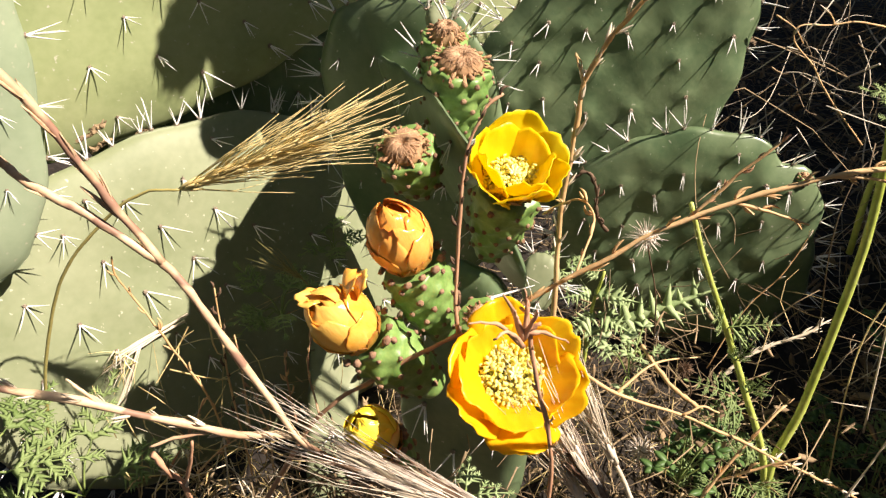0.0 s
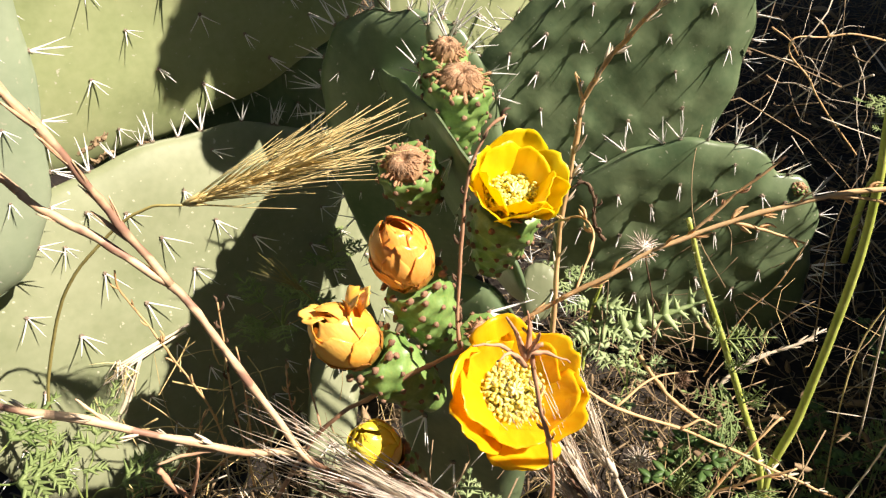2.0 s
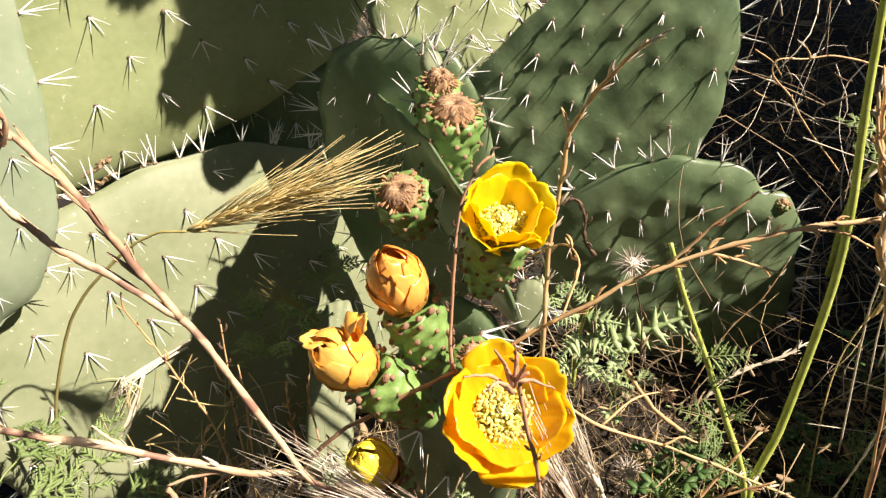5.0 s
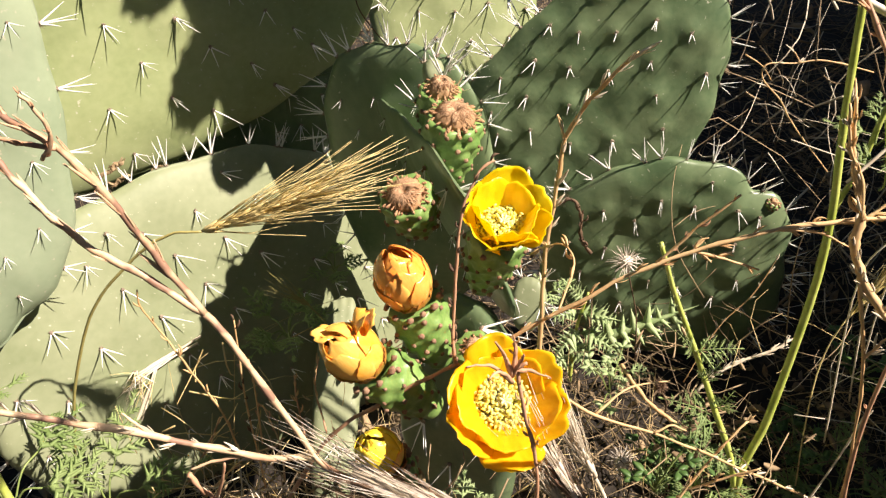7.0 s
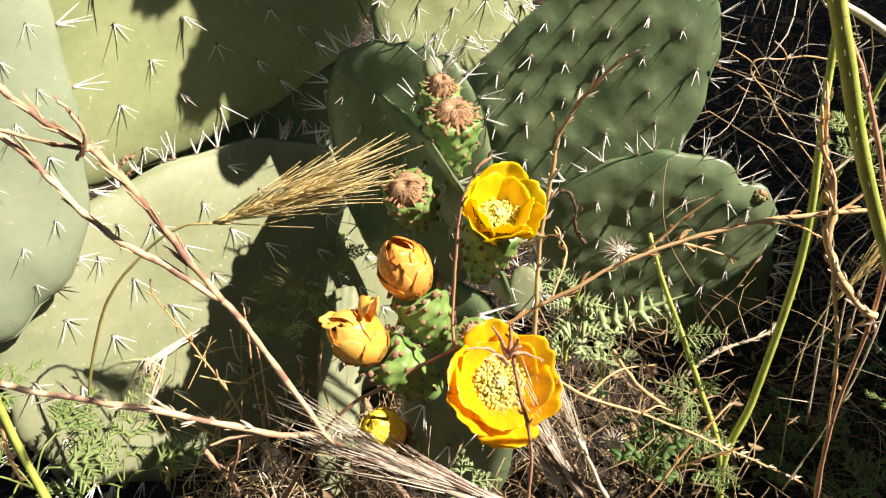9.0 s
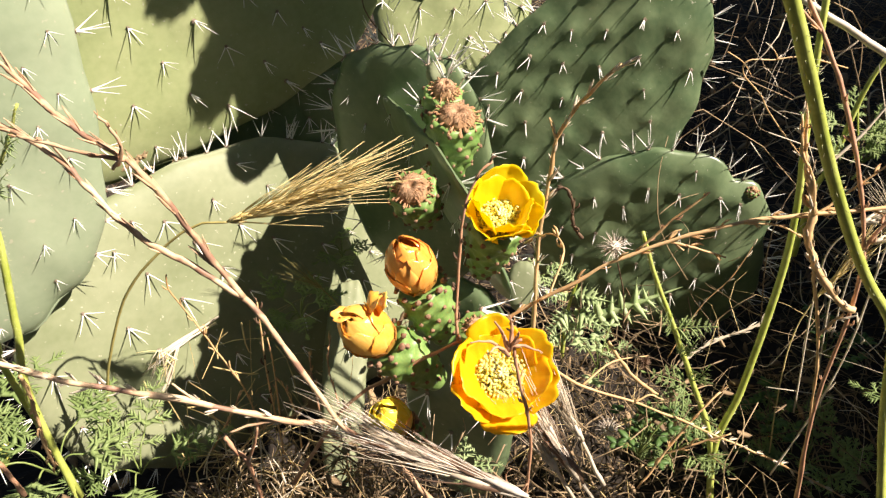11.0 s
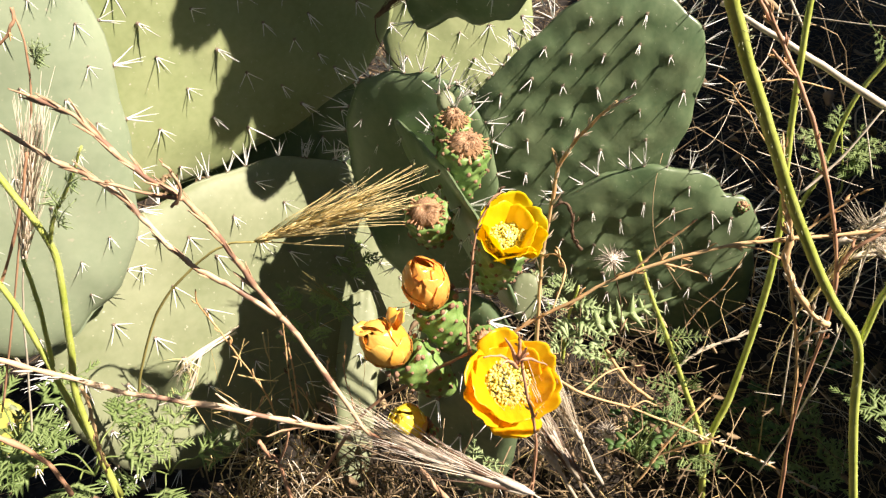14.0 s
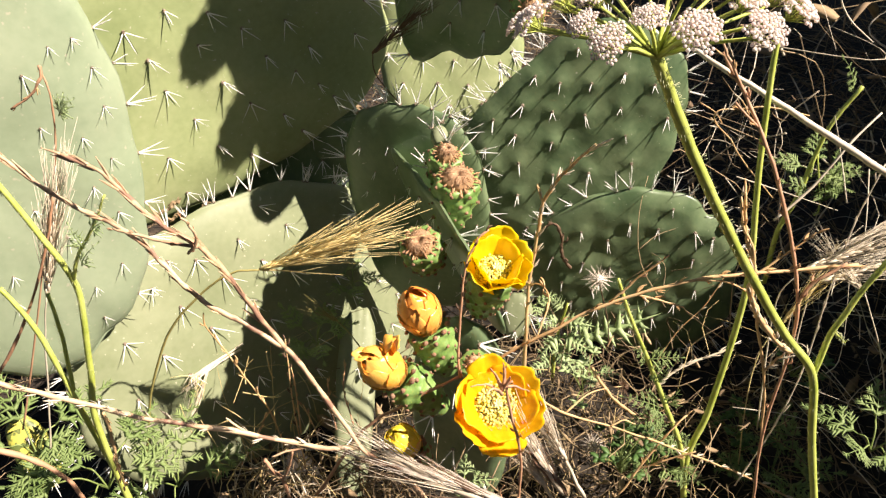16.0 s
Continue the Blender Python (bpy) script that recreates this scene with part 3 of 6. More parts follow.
for p, d, k in (((0.082, 0.700, 0.535), (0.7, -0.6, -0.4), 1.2), ((0.094, 0.694, 0.570), (0.8, -0.5, -0.1), 1.25), ((0.105, 0.688, 0.605), (0.8, -0.5, 0.1), 1.2), ((0.070, 0.710, 0.518), (0.4, -0.7, -0.6), 1.1), ((0.095, 0.700, 0.590), (0.9, -0.3, 0.2), 1.2)):
    piece("areole", RIM_SPINES[len(top_pad.children) % 10], top_pad, top_pad.matrix_basis.inverted() @ frame_of(p, d) @ Matrix.Scale(k, 4))


# ---- flowers, buds and fruits ----
def shell(grid, th=0.0004):
    """Vertices and faces of a thin closed sheet over a grid of points."""
    nl, nw = len(grid) - 1, len(grid[0]) - 1
    v = [q for row in grid for q in row]
    n1 = len(v)
    for i in range(nl + 1):
        for k in range(nw + 1):
            du = grid[i][min(k + 1, nw)] - grid[i][max(k - 1, 0)]
            dv = grid[min(i + 1, nl)][k] - grid[max(i - 1, 0)][k]
            nrm = du.cross(dv)
            nrm.normalize()
            v.append(grid[i][k] - nrm * th)
    f = []
    c = nw + 1
    for i in range(nl):
        for k in range(nw):
            a = i * c + k
            f.append((a, a + 1, a + c + 1, a + c))
            f.append((n1 + a, n1 + a + c, n1 + a + c + 1, n1 + a + 1))
    for i in range(nl):
        for a, b in ((i * c, i * c + c), ((i + 1) * c + nw, i * c + nw)):
            f.append((a, b, n1 + b, n1 + a))
    for k in range(nw):
        for a, b in ((k + 1, k), (nl * c + k, nl * c + k + 1)):
            f.append((a, b, n1 + b, n1 + a))
    return v, f


def petal_shape(length, width, a0, a1, seed, cup=0.22, ruffle=0.06, notch=0.06, curl=0.0, flare=0.0, tatter=0.0, point=0.34, nl=14, nw=14):
    """A petal as a thin shell. It starts at the origin, leans from the z axis by a0 degrees at its foot and a1 at its tip, towards y.
    flare: how far the margin rolls outwards; tatter: how ragged and crinkled the margin is."""
    rng = random.Random(seed)
    ph = [rng.uniform(0, 6.28) for _ in range(7)]
    skew = rng.uniform(-0.12, 0.12)
    grid, along = [], []
    p = Vector((0, 0, 0))
    for i in range(nl + 1):
        t = i / nl
        ang = radians(a0 + (a1 - a0) * t ** 1.15 + curl * max(0, t - 0.72) / 0.28)
        d = Vector((0, math.sin(ang), math.cos(ang)))
        nor = Vector((0, -math.cos(ang), math.sin(ang)))
        if i:
            p = p + d * (length / nl)
        w = width * 0.5 * (0.26 + 0.74 * math.sin(min(1.0, t * 1.25) * math.pi / 2)) * (1 - 0.16 * (max(0, t - 0.65) / 0.35) ** 2)
        row = []
        for k in range(nw + 1):
            b = 2 * k / nw - 1
            q = max(0, t - 0.4) / 0.6
            lift = cup * width * (b * b - 0.3 * b ** 4) * (0.5 + 0.5 * t) * 0.5
            wave = ruffle * width * (math.sin(3.1 * b + ph[0] + 4 * t) * 0.5 + math.sin(7 * b + ph[1]) * 0.3 * t) * t
            wave += 0.010 * width * math.sin(17 * b + ph[5] + 2.5 * math.sin(3 * t + ph[6])) * t
            rag = tatter * width * (0.6 * math.sin(9 * b + ph[3]) + 0.4 * math.sin(19 * b + ph[4]))
            wave += rag * 0.9 * q ** 3 - flare * width * (abs(b) ** 5 * t + q ** 4) * 0.5
            tip = d * (-(abs(b) ** 2.3) * point * q * q + (0.02 * math.sin(5 * b + ph[2]) - notch * max(0, 1 - abs(b - skew * 2) * 4) + 0.06 * math.sin(4 * b + ph[3]) * tatter * 8) * q) * width + d * rag * 0.5 * q ** 2
            row.append(p + Vector((b * w + skew * width * t * t, 0, 0)) + nor * (lift + wave) + tip)
            along.append(max(t, abs(b) ** 5 * 0.99 * min(1, t * 2.5)))
        grid.append(row)
    v, f = shell(grid)
    return v, f, along * 2


def bud_petal(high, wide, base, seed, t1, half, layer, flare):
    """A petal that hugs an egg: it runs from the foot of the egg to t1 of its height and spans half radians to each side of y."""
    rng = random.Random(seed)
    ph = [rng.uniform(0, 6.28) for _ in range(5)]
    nl, nw = 14, 14
    grid, along = [], []
    for i in range(nl + 1):
        q = i / nl
        row = []
        for k in range(nw + 1):
            b = 2 * k / nw - 1
            top = 1 - 0.20 * abs(b) ** 2.4 - 0.03 * math.sin(6 * b + ph[0]) - 0.018 * math.sin(13 * b + ph[1]) - 0.012 * math.sin(23 * b + ph[4])
            t = t1 * q * top
            a = half * b * min(1.0, 0.62 + 0.75 * q) * (1 - 0.22 * max(0, q - 0.7) / 0.3)
            r = wide * (base + (1 - base) * math.sin(min(1.0, t / 0.46) * math.pi / 2)) * math.sqrt(max(0.02, 1 - (max(0.0, t - 0.44) / 0.60) ** 1.9))
            edge = max(abs(b) ** 4 * 0.2, q ** 5)
            r += layer + flare * wide * edge * (0.7 + 0.5 * math.sin(5 * b + ph[2])) + wide * 0.015 * math.sin(3 * a + 5 * t + ph[3])
            r -= wide * 0.012 * math.exp(-((b - 0.1 * math.sin(3 * q + ph[2])) * 6) ** 2) * q
            row.append(Vector((r * math.sin(a), r * math.cos(a), high * t + 0.35 * flare * wide * q ** 5)))
            along.append(max(q, abs(b) ** 5 * 0.99 * min(1, q * 2.5)))
        grid.append(row)
    v, f = shell(grid)
    return v, f, along * 2


def fruit_body(parent, r, h, seed, label="green tubercled fruit", areoles=True):
    """The ovary below a flower: from z = -h up to 0, with swellings that carry areoles."""
    rng = random.Random(seed)
    spots = []
    rows = max(4, round(h / 0.0105))
    for j in range(rows):
        n = 8
        for k in range(n):
            spots.append((2 * math.pi * (k + 0.5 * (j % 2) + rng.uniform(-0.08, 0.08)) / n, -h * (0.06 + 0.88 * j / rows)))

    def prof(z):
        t = 1 + z / h
        return r * (0.55 + 0.45 * math.sin(min(1, t * 1.15) * math.pi / 2)) * (1 - 0.10 * max(0, t - 0.8) * 5)

    v, f = [], []
    nz, na = 34, 56
    for i in range(nz + 1):
        z = -h + h * i / nz
        for k in range(na):
            a = 2 * math.pi * k / na
            bump = 0
            for sa, sz in spots:
                da = (a - sa + math.pi) % (2 * math.pi) - math.pi
                dz = z - sz
                if abs(da) < 0.7 and abs(dz) < 0.012:
                    bump += math.exp(-((da / 0.27) ** 2 + (dz / 0.0042) ** 2))
            q = prof(z) * (0.97 + 0.20 * bump)
            v.append(Vector((q * math.cos(a), q * math.sin(a), z)))
    v.append(Vector((0, 0, -h * 0.12)))
    v.append(Vector((0, 0, -h)))
    for i in range(nz):
        for k in range(na):
            k2 = (k + 1) % na
            f.append((i * na + k, i * na + k2, (i + 1) * na + k2, (i + 1) * na + k))
    for k in range(na):
        k2 = (k + 1) % na
        f.append((nz * na + k, nz * na + k2, len(v) - 2))
        f.append((k2, k, len(v) - 1))
    body = mesh_part("fruit", v, f, FRUIT, parent, label)
    if areoles:
        for sa, sz in spots:
            q = prof(sz) * 1.15
            n = Vector((math.cos(sa), math.sin(sa), 0.25))
            piece("areole", rng.choice(AREOLES), body, frame_of((q * math.cos(sa), q * math.sin(sa), sz), n) @ pose(0, 0, 0, 0, 0, rng.uniform(0, 360)) @ Matrix.Scale(rng.uniform(0.65, 1.05), 4))
    return body


def areole_sets():
    rng = random.Random(8)
    out = []
    for _ in range(5):
        g = Geo()
        g.ball((0, 0, 0.0003), 0.0021, 0.75, rings=6, sides=10)
        for p in g.v:
            p *= 1 + rng.uniform(-0.20, 0.24)
        out.append(g.data("areole", [AREOLE_RED]))
    return out


AREOLES = areole_sets()


def petals(parent, name, spec, mat, seed, z0=0.0, tatter=0.0, flare=0.0):
    """spec: rings of (count, length, width, lean at foot, lean at tip, turn, foot radius)."""
    rng = random.Random(seed)
    for ring, (n, length, width, a0, a1, turn, rad) in enumerate(spec):
        for k in range(n):
            v, f, al = petal_shape(length * rng.uniform(0.90, 1.08), width * rng.uniform(0.88, 1.12), a0 + rng.uniform(-5, 5), a1 + rng.uniform(-9, 9), rng.randrange(10 ** 6),
                                   cup=0.20, ruffle=0.05, notch=rng.choice((0.0, 0.02, 0.06, 0.10)), curl=rng.uniform(-14, 12),
                                   flare=flare * rng.uniform(0.3, 1.3), tatter=tatter * rng.uniform(0.5, 1.5), point=0.30)
            ob = mesh_part(name, v, f, mat if not isinstance(mat, list) else mat[ring % len(mat)], parent, along=al)
            ob.matrix_basis = pose(0, 0, z0 + 0.0008 * ring, 0, 0, turn + 360 * k / n + rng.uniform(-9, 9)) @ Matrix.Translation((0, rad, 0))


def stamens(parent, count, r, h, seed):
    rng = random.Random(seed)
    g = Geo()
    for i in range(count):
        a = i * 2.39996
        q = math.sqrt((i + 0.5) / count)
        lean = q * 0.80 + rng.uniform(-0.20, 0.20)
        n = h * rng.uniform(0.70, 1.12)
        base = Vector((math.cos(a), math.sin(a), 0)) * r * q * 0.7
        out = Vector((math.cos(a), math.sin(a), 0))
        tip = base + (Vector((0, 0, 1)) * math.cos(lean) + out * math.sin(lean)) * n + Vector((rng.gauss(0, 0.0008), rng.gauss(0, 0.0008), 0))
        mid = base.lerp(tip, 0.5) + out * 0.0012
        g.tube([base, mid, tip], 0.00040, 3)
        g.ball(tip, 0.00098, 1.6, (rng.uniform(-1, 1), rng.uniform(-1, 1), 0.3), rings=3, sides=5)
    tagged(g.part("stamen_brush", STAMEN, parent, "crowded pale yellow stamens"), kind="stuff")
    g = Geo()
    g.tube([Vector((0, 0, z * h * 1.1)) for z in (0, 0.5, 0.9)], 0.0016, 8)
    for k in range(7):
        a = k * 0.898
        d = Vector((math.cos(a), math.sin(a), 0))
        g.tube([Vector((0, 0, h * 0.95)), d * 0.002 + Vector((0, 0, h * 1.08)), d * 0.0036 + Vector((0, 0, h * 1.22))], lambda t: 0.0011 - 0.0005 * t, 6)
    g.part("stigma", STIGMA, parent, "pale lobed stigma")


def open_flower(label, at, axis, size, mat, seed, fruit=(0.017, 0.045), openness=0.0, hint=(0, 0, 1)):
    fl = thing("cactus_flower", frame_of(at, axis, hint), label, "flower", "blooms of the prickly pear")
    fruit_body(fl, fruit[0], fruit[1], seed)
    s = size
    petals(fl, "sepal", [(7, 0.45 * s, 0.34 * s, 52 + openness, 28 + openness, 10, 0.010)], SEPAL, seed + 1, z0=-0.002)
    petals(fl, "petal", [(6, 0.88 * s, 0.82 * s, 64 + openness, 25 + openness, 0, 0.007), (5, 0.80 * s, 0.82 * s, 56 + openness, 16 + openness, 28, 0.005)], mat, seed + 2, flare=0.10, tatter=0.018)
    stamens(fl, 520, 0.20 * s, 0.31 * s, seed + 3)
    return fl


def closed_flower(label, at, axis, size, mat, seed, fruit=(0.018, 0.045), torn=(), hint=(0, 0, 1), gape=0.0):
    fl = thing("cactus_bud", frame_of(at, axis, hint), label, "flower", "blooms of the prickly pear")
    fruit_body(fl, fruit[0], fruit[1], seed)
    s = size
    rng = random.Random(seed + 7)
    for k in range(11):
        a = k * 0.571 + rng.uniform(-0.1, 0.1)
        piece("areole", rng.choice(AREOLES), fl, Matrix.Translation((fruit[0] * math.cos(a), fruit[0] * math.sin(a), rng.uniform(-0.001, 0.003))) @ Matrix.Scale(rng.uniform(1.0, 1.5), 4))
    petals(fl, "sepal", [(9, 0.34 * s, 0.34 * s, 68, 8, 10, 0.008)], SEPAL, seed + 1, z0=-0.001, tatter=0.03)
    for ring, (n, fat, t1, half, layer, flare, turn) in enumerate(((2, 0.88, 1.05, 1.75, -0.0004, 0.02, 60), (3, 0.97, 1.06, 1.40, -0.0006, 0.02, 25), (3, 1.0, 1.00 - gape, 1.20, -0.0004, 0.04, 80), (3, 1.0, 0.86 - gape, 1.08, 0.0, 0.06, 10), (3, 1.0, 0.60, 0.92, 0.0004, 0.07, 62))):
        for k in range(n):
            v, f, al = bud_petal(1.04 * s * rng.uniform(0.95, 1.05), 0.435 * s * fat, 0.52, rng.randrange(10 ** 6), t1 * rng.uniform(0.92, 1.05), half * rng.uniform(0.9, 1.1), layer, flare * rng.uniform(0.4, 1.5))
            ob = mesh_part("petal", v, f, mat if not isinstance(mat, list) else mat[ring % len(mat)], fl, along=al)
            ob.matrix_basis = pose(0, 0, 0, 0, 0, turn + 360 * k / n + rng.uniform(-12, 12))
    for k, (x, y, z, turn, a0, a1, ln, w) in enumerate(torn):
        v, f, al = petal_shape(ln * s, w * s, a0, a1, seed + 40 + k, ruffle=0.05 + 0.08 * k, notch=0.05 + 0.08 * k, cup=0.10, tatter=0.05, flare=0.1)
        ob = mesh_part("petal", v, f, mat if not isinstance(mat, list) else mat[0], fl, "torn drooping petal", along=al)
        ob.matrix_basis = pose(x * s, y * s, z * s, 0, 0, turn)
    return fl


def flap_sets(mat, seed):
    """Small dried scales, swollen towards the tip, one unit long."""
    rng = random.Random(seed)
    out = []
    for _ in range(5):
        g = Geo()
        bow = rng.uniform(-0.25, 0.15)
        w = rng.uniform(0.15, 0.23)
        g.tube([Vector((rng.uniform(-0.03, 0.03), bow * t * t, t - 0.12)) for t in (0, 0.3, 0.6, 0.82, 0.95, 1.05)], lambda t: w * (0.55 + 0.6 * math.sin(math.pi * min(1, t * 0.8))) * math.sqrt(max(0.02, 1 - t ** 4)), 6)
        out.append(g.data("withered_sepal", [mat]))
    return out


FLAPS = flap_sets(WITHERED, 15)


def dried_fruit(label, at, axis, r, h, seed, cap=0.9, hint=(0, 0, 1), tall=1.0):
    fl = thing("cactus_fruit", frame_of(at, axis, hint), label, "cactus fruit", "fruits of the prickly pear")
    fruit_body(fl, r, h, seed)
    rng = random.Random(seed + 5)
    g = Geo()
    g.ball((0, 0, 0.0), r * 0.82 * cap, 0.52 * tall, rings=10, sides=36)
    for p in g.v:
        a = math.atan2(p.y, p.x)
        q = math.hypot(p.x, p.y) / r
        fold = math.sin(a * 11 + 1.5 * noise.noise(p * 200 + Vector((seed, 0, 0)))) + 0.6 * math.sin(a * 5 + seed)
        p += Vector((p.x, p.y, p.z + 0.002)).normalized() * (0.0007 * fold * min(1, q * 2.2) + 0.0010 * noise.noise(p * 420))
        p.z -= 0.25 * r * math.exp(-(q * 5) ** 2)
    g.part("withered_flower", WITHERED_PALE, fl, "shrivelled pale brown flower remnant")
    dome = 0.82 * cap * 0.52 * tall
    for n, lift, lean, ln in ((13, -0.10, 142, 0.34), (12, 0.06, 118, 0.38), (11, 0.24, 96, 0.32), (8, 0.48, 78, 0.26)):
        rad = 0.87 * cap * math.sqrt(max(0.05, 1 - lift * lift))
        for k in range(n):
            q = pose(0, 0, r * lift * dome, 0, 0, 360 * (k + rng.uniform(-0.45, 0.45)) / n) @ pose(0, r * rad, 0, -lean + rng.uniform(-26, 18), rng.uniform(-22, 22), 0)
            piece("withered_sepal", rng.choice(FLAPS), fl, q @ Matrix.Scale(r * ln * rng.uniform(0.5, 1.0), 4))
    g = Geo()
    for k in range(190):
        a, q0, q1 = rng.uniform(0, 6.28), rng.uniform(0.0, 0.35), rng.uniform(0.5, 0.95)
        P = []
        for t in (0, 0.35, 0.7, 1):
            q = q0 + (q1 - q0) * t
            b = a + 0.25 * math.sin(3 * t + k)
            P.append(Vector((math.cos(b) * q * r * cap * 0.86, math.sin(b) * q * r * cap * 0.86, r * dome * math.sqrt(max(0, 1 - q * q)) * (1.04 + 0.05 * rng.random()) - 0.18 * r * math.exp(-(q * 5) ** 2) + 0.0003)))
        g.tube(P, lambda t: 0.00034 * (1 - 0.5 * t), 3)
    tagged(g.part("fibre_tuft", FIBRE, fl, "fine dry flower fibres"), kind="stuff")
    return fl


def between(a, b):
    return Vector(b) - Vector(a)


open_flower("wide-open golden yellow prickly pear flower with pale stamens", (0.036, 0.304, 0.366), (0.14, -0.58, 0.80), 0.049, [GOLD, GOLD], 11, fruit=(0.014, 0.03), openness=4)
open_flower("cup-shaped bright yellow prickly pear flower", (0.040, 0.392, 0.440), (0.10, -0.46, 0.88), 0.046, [YELLOW, YELLOW], 21, fruit=(0.0195, 0.078), openness=-12)
closed_flower("closed wilting orange prickly pear flower on its fruit", (-0.019, 0.371, 0.398), (-0.030, -0.012, 0.092), 0.043, PEACH, 31, fruit=(0.019, 0.062), gape=0.03)
closed_flower("half-closed amber prickly pear flower with torn petals", (-0.046, 0.342, 0.365), (-0.048, -0.016, 0.062), 0.042, AMBER, 41, fruit=(0.019, 0.066), torn=((0.05, 0.36, 0.62, 0, 38, 78, 0.52, 0.42), (0.10, 0.30, 0.80, 8, 30, 118, 0.50, 0.40), (-0.05, 0.12, 0.86, 175, 15, 70, 0.50, 0.40)))
closed_flower("small yellow prickly pear bud just opening", (-0.036, 0.306, 0.310), (-0.016, -0.012, 0.048), 0.034, [BUD_YELLOW, BUD_YELLOW, BUD_YELLOW, BUD_YELLOW, AMBER], 51, fruit=(0.015, 0.035))
dried_fruit("green prickly pear fruit with a shrivelled brown flower", (0.012, 0.492, 0.482), between((0.005, 0.500, 0.432), (0.012, 0.488, 0.483)), 0.0220, 0.068, 61)
dried_fruit("prickly pear fruit with dark dried flower remains", (0.002, 0.530, 0.489), between((-0.002, 0.535, 0.446), (0.002, 0.525, 0.482)), 0.0170, 0.046, 71, cap=0.8, tall=1.8)
dried_fruit("squat prickly pear fruit with withered flower tuft", (-0.025, 0.436, 0.445), between((-0.016, 0.452, 0.408), (-0.025, 0.430, 0.448)), 0.0195, 0.050, 81)
dried_fruit("small dried prickly pear fruit beside a flower", (0.022, 0.342, 0.381), between((0.026, 0.348, 0.359), (0.022, 0.338, 0.384)), 0.0130, 0.025, 91, cap=0.7)
dried_fruit("green fruit with a dark dried flower on the overhanging pad", (0.126, 0.568, 1.006), (0.35, -0.50, 0.79), 0.022, 0.085, 101)
dried_fruit("green fruit with a dark dried flower on the overhanging pad", (0.162, 0.575, 0.900), (0.62, -0.66, 0.42), 0.025, 0.078, 105)
dried_fruit("green fruit with a dark dried flower on the overhanging pad", (0.108, 0.578, 0.732), (-0.2, -0.86, 0.40), 0.021, 0.056, 107)
dried_fruit("dark dried fruit low on the overhanging pad", (0.096, 0.648, 0.597), (0.15, -0.85, -0.28), 0.0185, 0.045, 109, cap=1.0)
dried_fruit("small dark red dried bud on the low pad", (0.405, 0.735, 0.270), (0.25, -0.3, 0.9), 0.0075, 0.012, 113, cap=0.9)
dried_fruit("brown dried fruit on the grey-green pad", (-0.367, 0.530, 0.636), (0.1, -0.3, 0.9), 0.013, 0.02, 117, cap=0.9)


# ---- dry stalks, grasses and weeds ----
def pod_sets():
    rng = random.Random(14)
    out = {}
    for key, mat, n, w in (("dry", DRY, 0.011, 0.0013), ("red", DRY_RED, 0.008, 0.0011), ("sheath", DRY_BRANCH, 0.015, 0.0011), ("bleached", BLEACHED, 0.012, 0.0013), ("dark", DRY_DARK, 0.006, 0.0011)):
        out[key] = []
        for _ in range(4):
            g = Geo()
            k = rng.uniform(0.8, 1.2)
            if key == "sheath":
                g.blade((0, 0, -0.002), (rng.uniform(-0.001, 0.001), 0.0012, n * k), w * 3.0, (0, 0.0009, 0), n=5, up=(0, 1, 0), sharp=True)
                g.tube([Vector((0, -0.0004, -0.002)), Vector((0, 0.0002, n * 0.35 * k)), Vector((0, 0.0008, n * 0.75 * k)), Vector((0, 0.0016, n * k))], lambda t, w=w: w * (1 - 0.8 * t), 5)
                out[key].append(g.data("bract", [mat]))
                continue
            bow = rng.uniform(-0.0015, 0.0025)
            g.tube([Vector((0, bow * math.sin(t * 3), n * k * t)) for t in (0, 0.2, 0.45, 0.7, 0.9, 1)], lambda t, w=w: w * (0.35 + math.sin(math.pi * min(1, t * 0.95 + 0.05)) * 0.8) * (1.02 - t * 0.7), 5)
            g.blade((0.0006, 0, 0.001), (0.0025, 0.001, n * 0.8), w * 1.6, (0.001, 0, 0), n=3)
            out[key].append(g.data("bract", [mat]))
    return out


PODS = pod_sets()


def stem_part(name, parent, base, pts, r, mat, seed, knots=0.2, pods=None, sides=7, label="", fine=6):
    """One stem under its thing; pods: (kind, spacing, from, to, size)."""
    rng = random.Random(seed)
    P = [p - Vector(base) for p in spline(pts, fine)]
    for i, p in enumerate(P[1:-1]):
        p += Vector([noise.noise(Vector((i * 0.37, seed * 1.3 + k * 9, 0))) for k in range(3)]) * (0.0006 if mat is STEM else min(0.002, r[0] * 0.8))
    g = Geo()
    g.tube(P, (lambda t: r[0] + (r[1] - r[0]) * t), sides, knots=knots, rng=rng)
    st = g.part(name, mat, parent, label)
    if pods:
        kind, gap, a, b, size = pods
        run, nxt, side = 0.0, 0.0, 0
        total = sum((P[i + 1] - P[i]).length for i in range(len(P) - 1))
        for i in range(len(P) - 1):
            d = P[i + 1] - P[i]
            run += d.length
            if run / total < a or run / total > b or run < nxt:
                continue
            nxt = run + gap * rng.uniform(0.6, 1.4)
            side += 180 + rng.uniform(-60, 60)
            q = frame_of(P[i + 1], d, (0.2, 0.1, 1)) @ pose(0, 0, 0, 0, 0, side) @ pose(0, r[1], 0, -(rng.uniform(1, 9) if kind == "sheath" else rng.uniform(8, 30)), 0, 0) @ Matrix.Scale(size * rng.uniform(0.7, 1.3), 4)
            piece("bract", rng.choice(PODS[kind]), st, q)
    return st


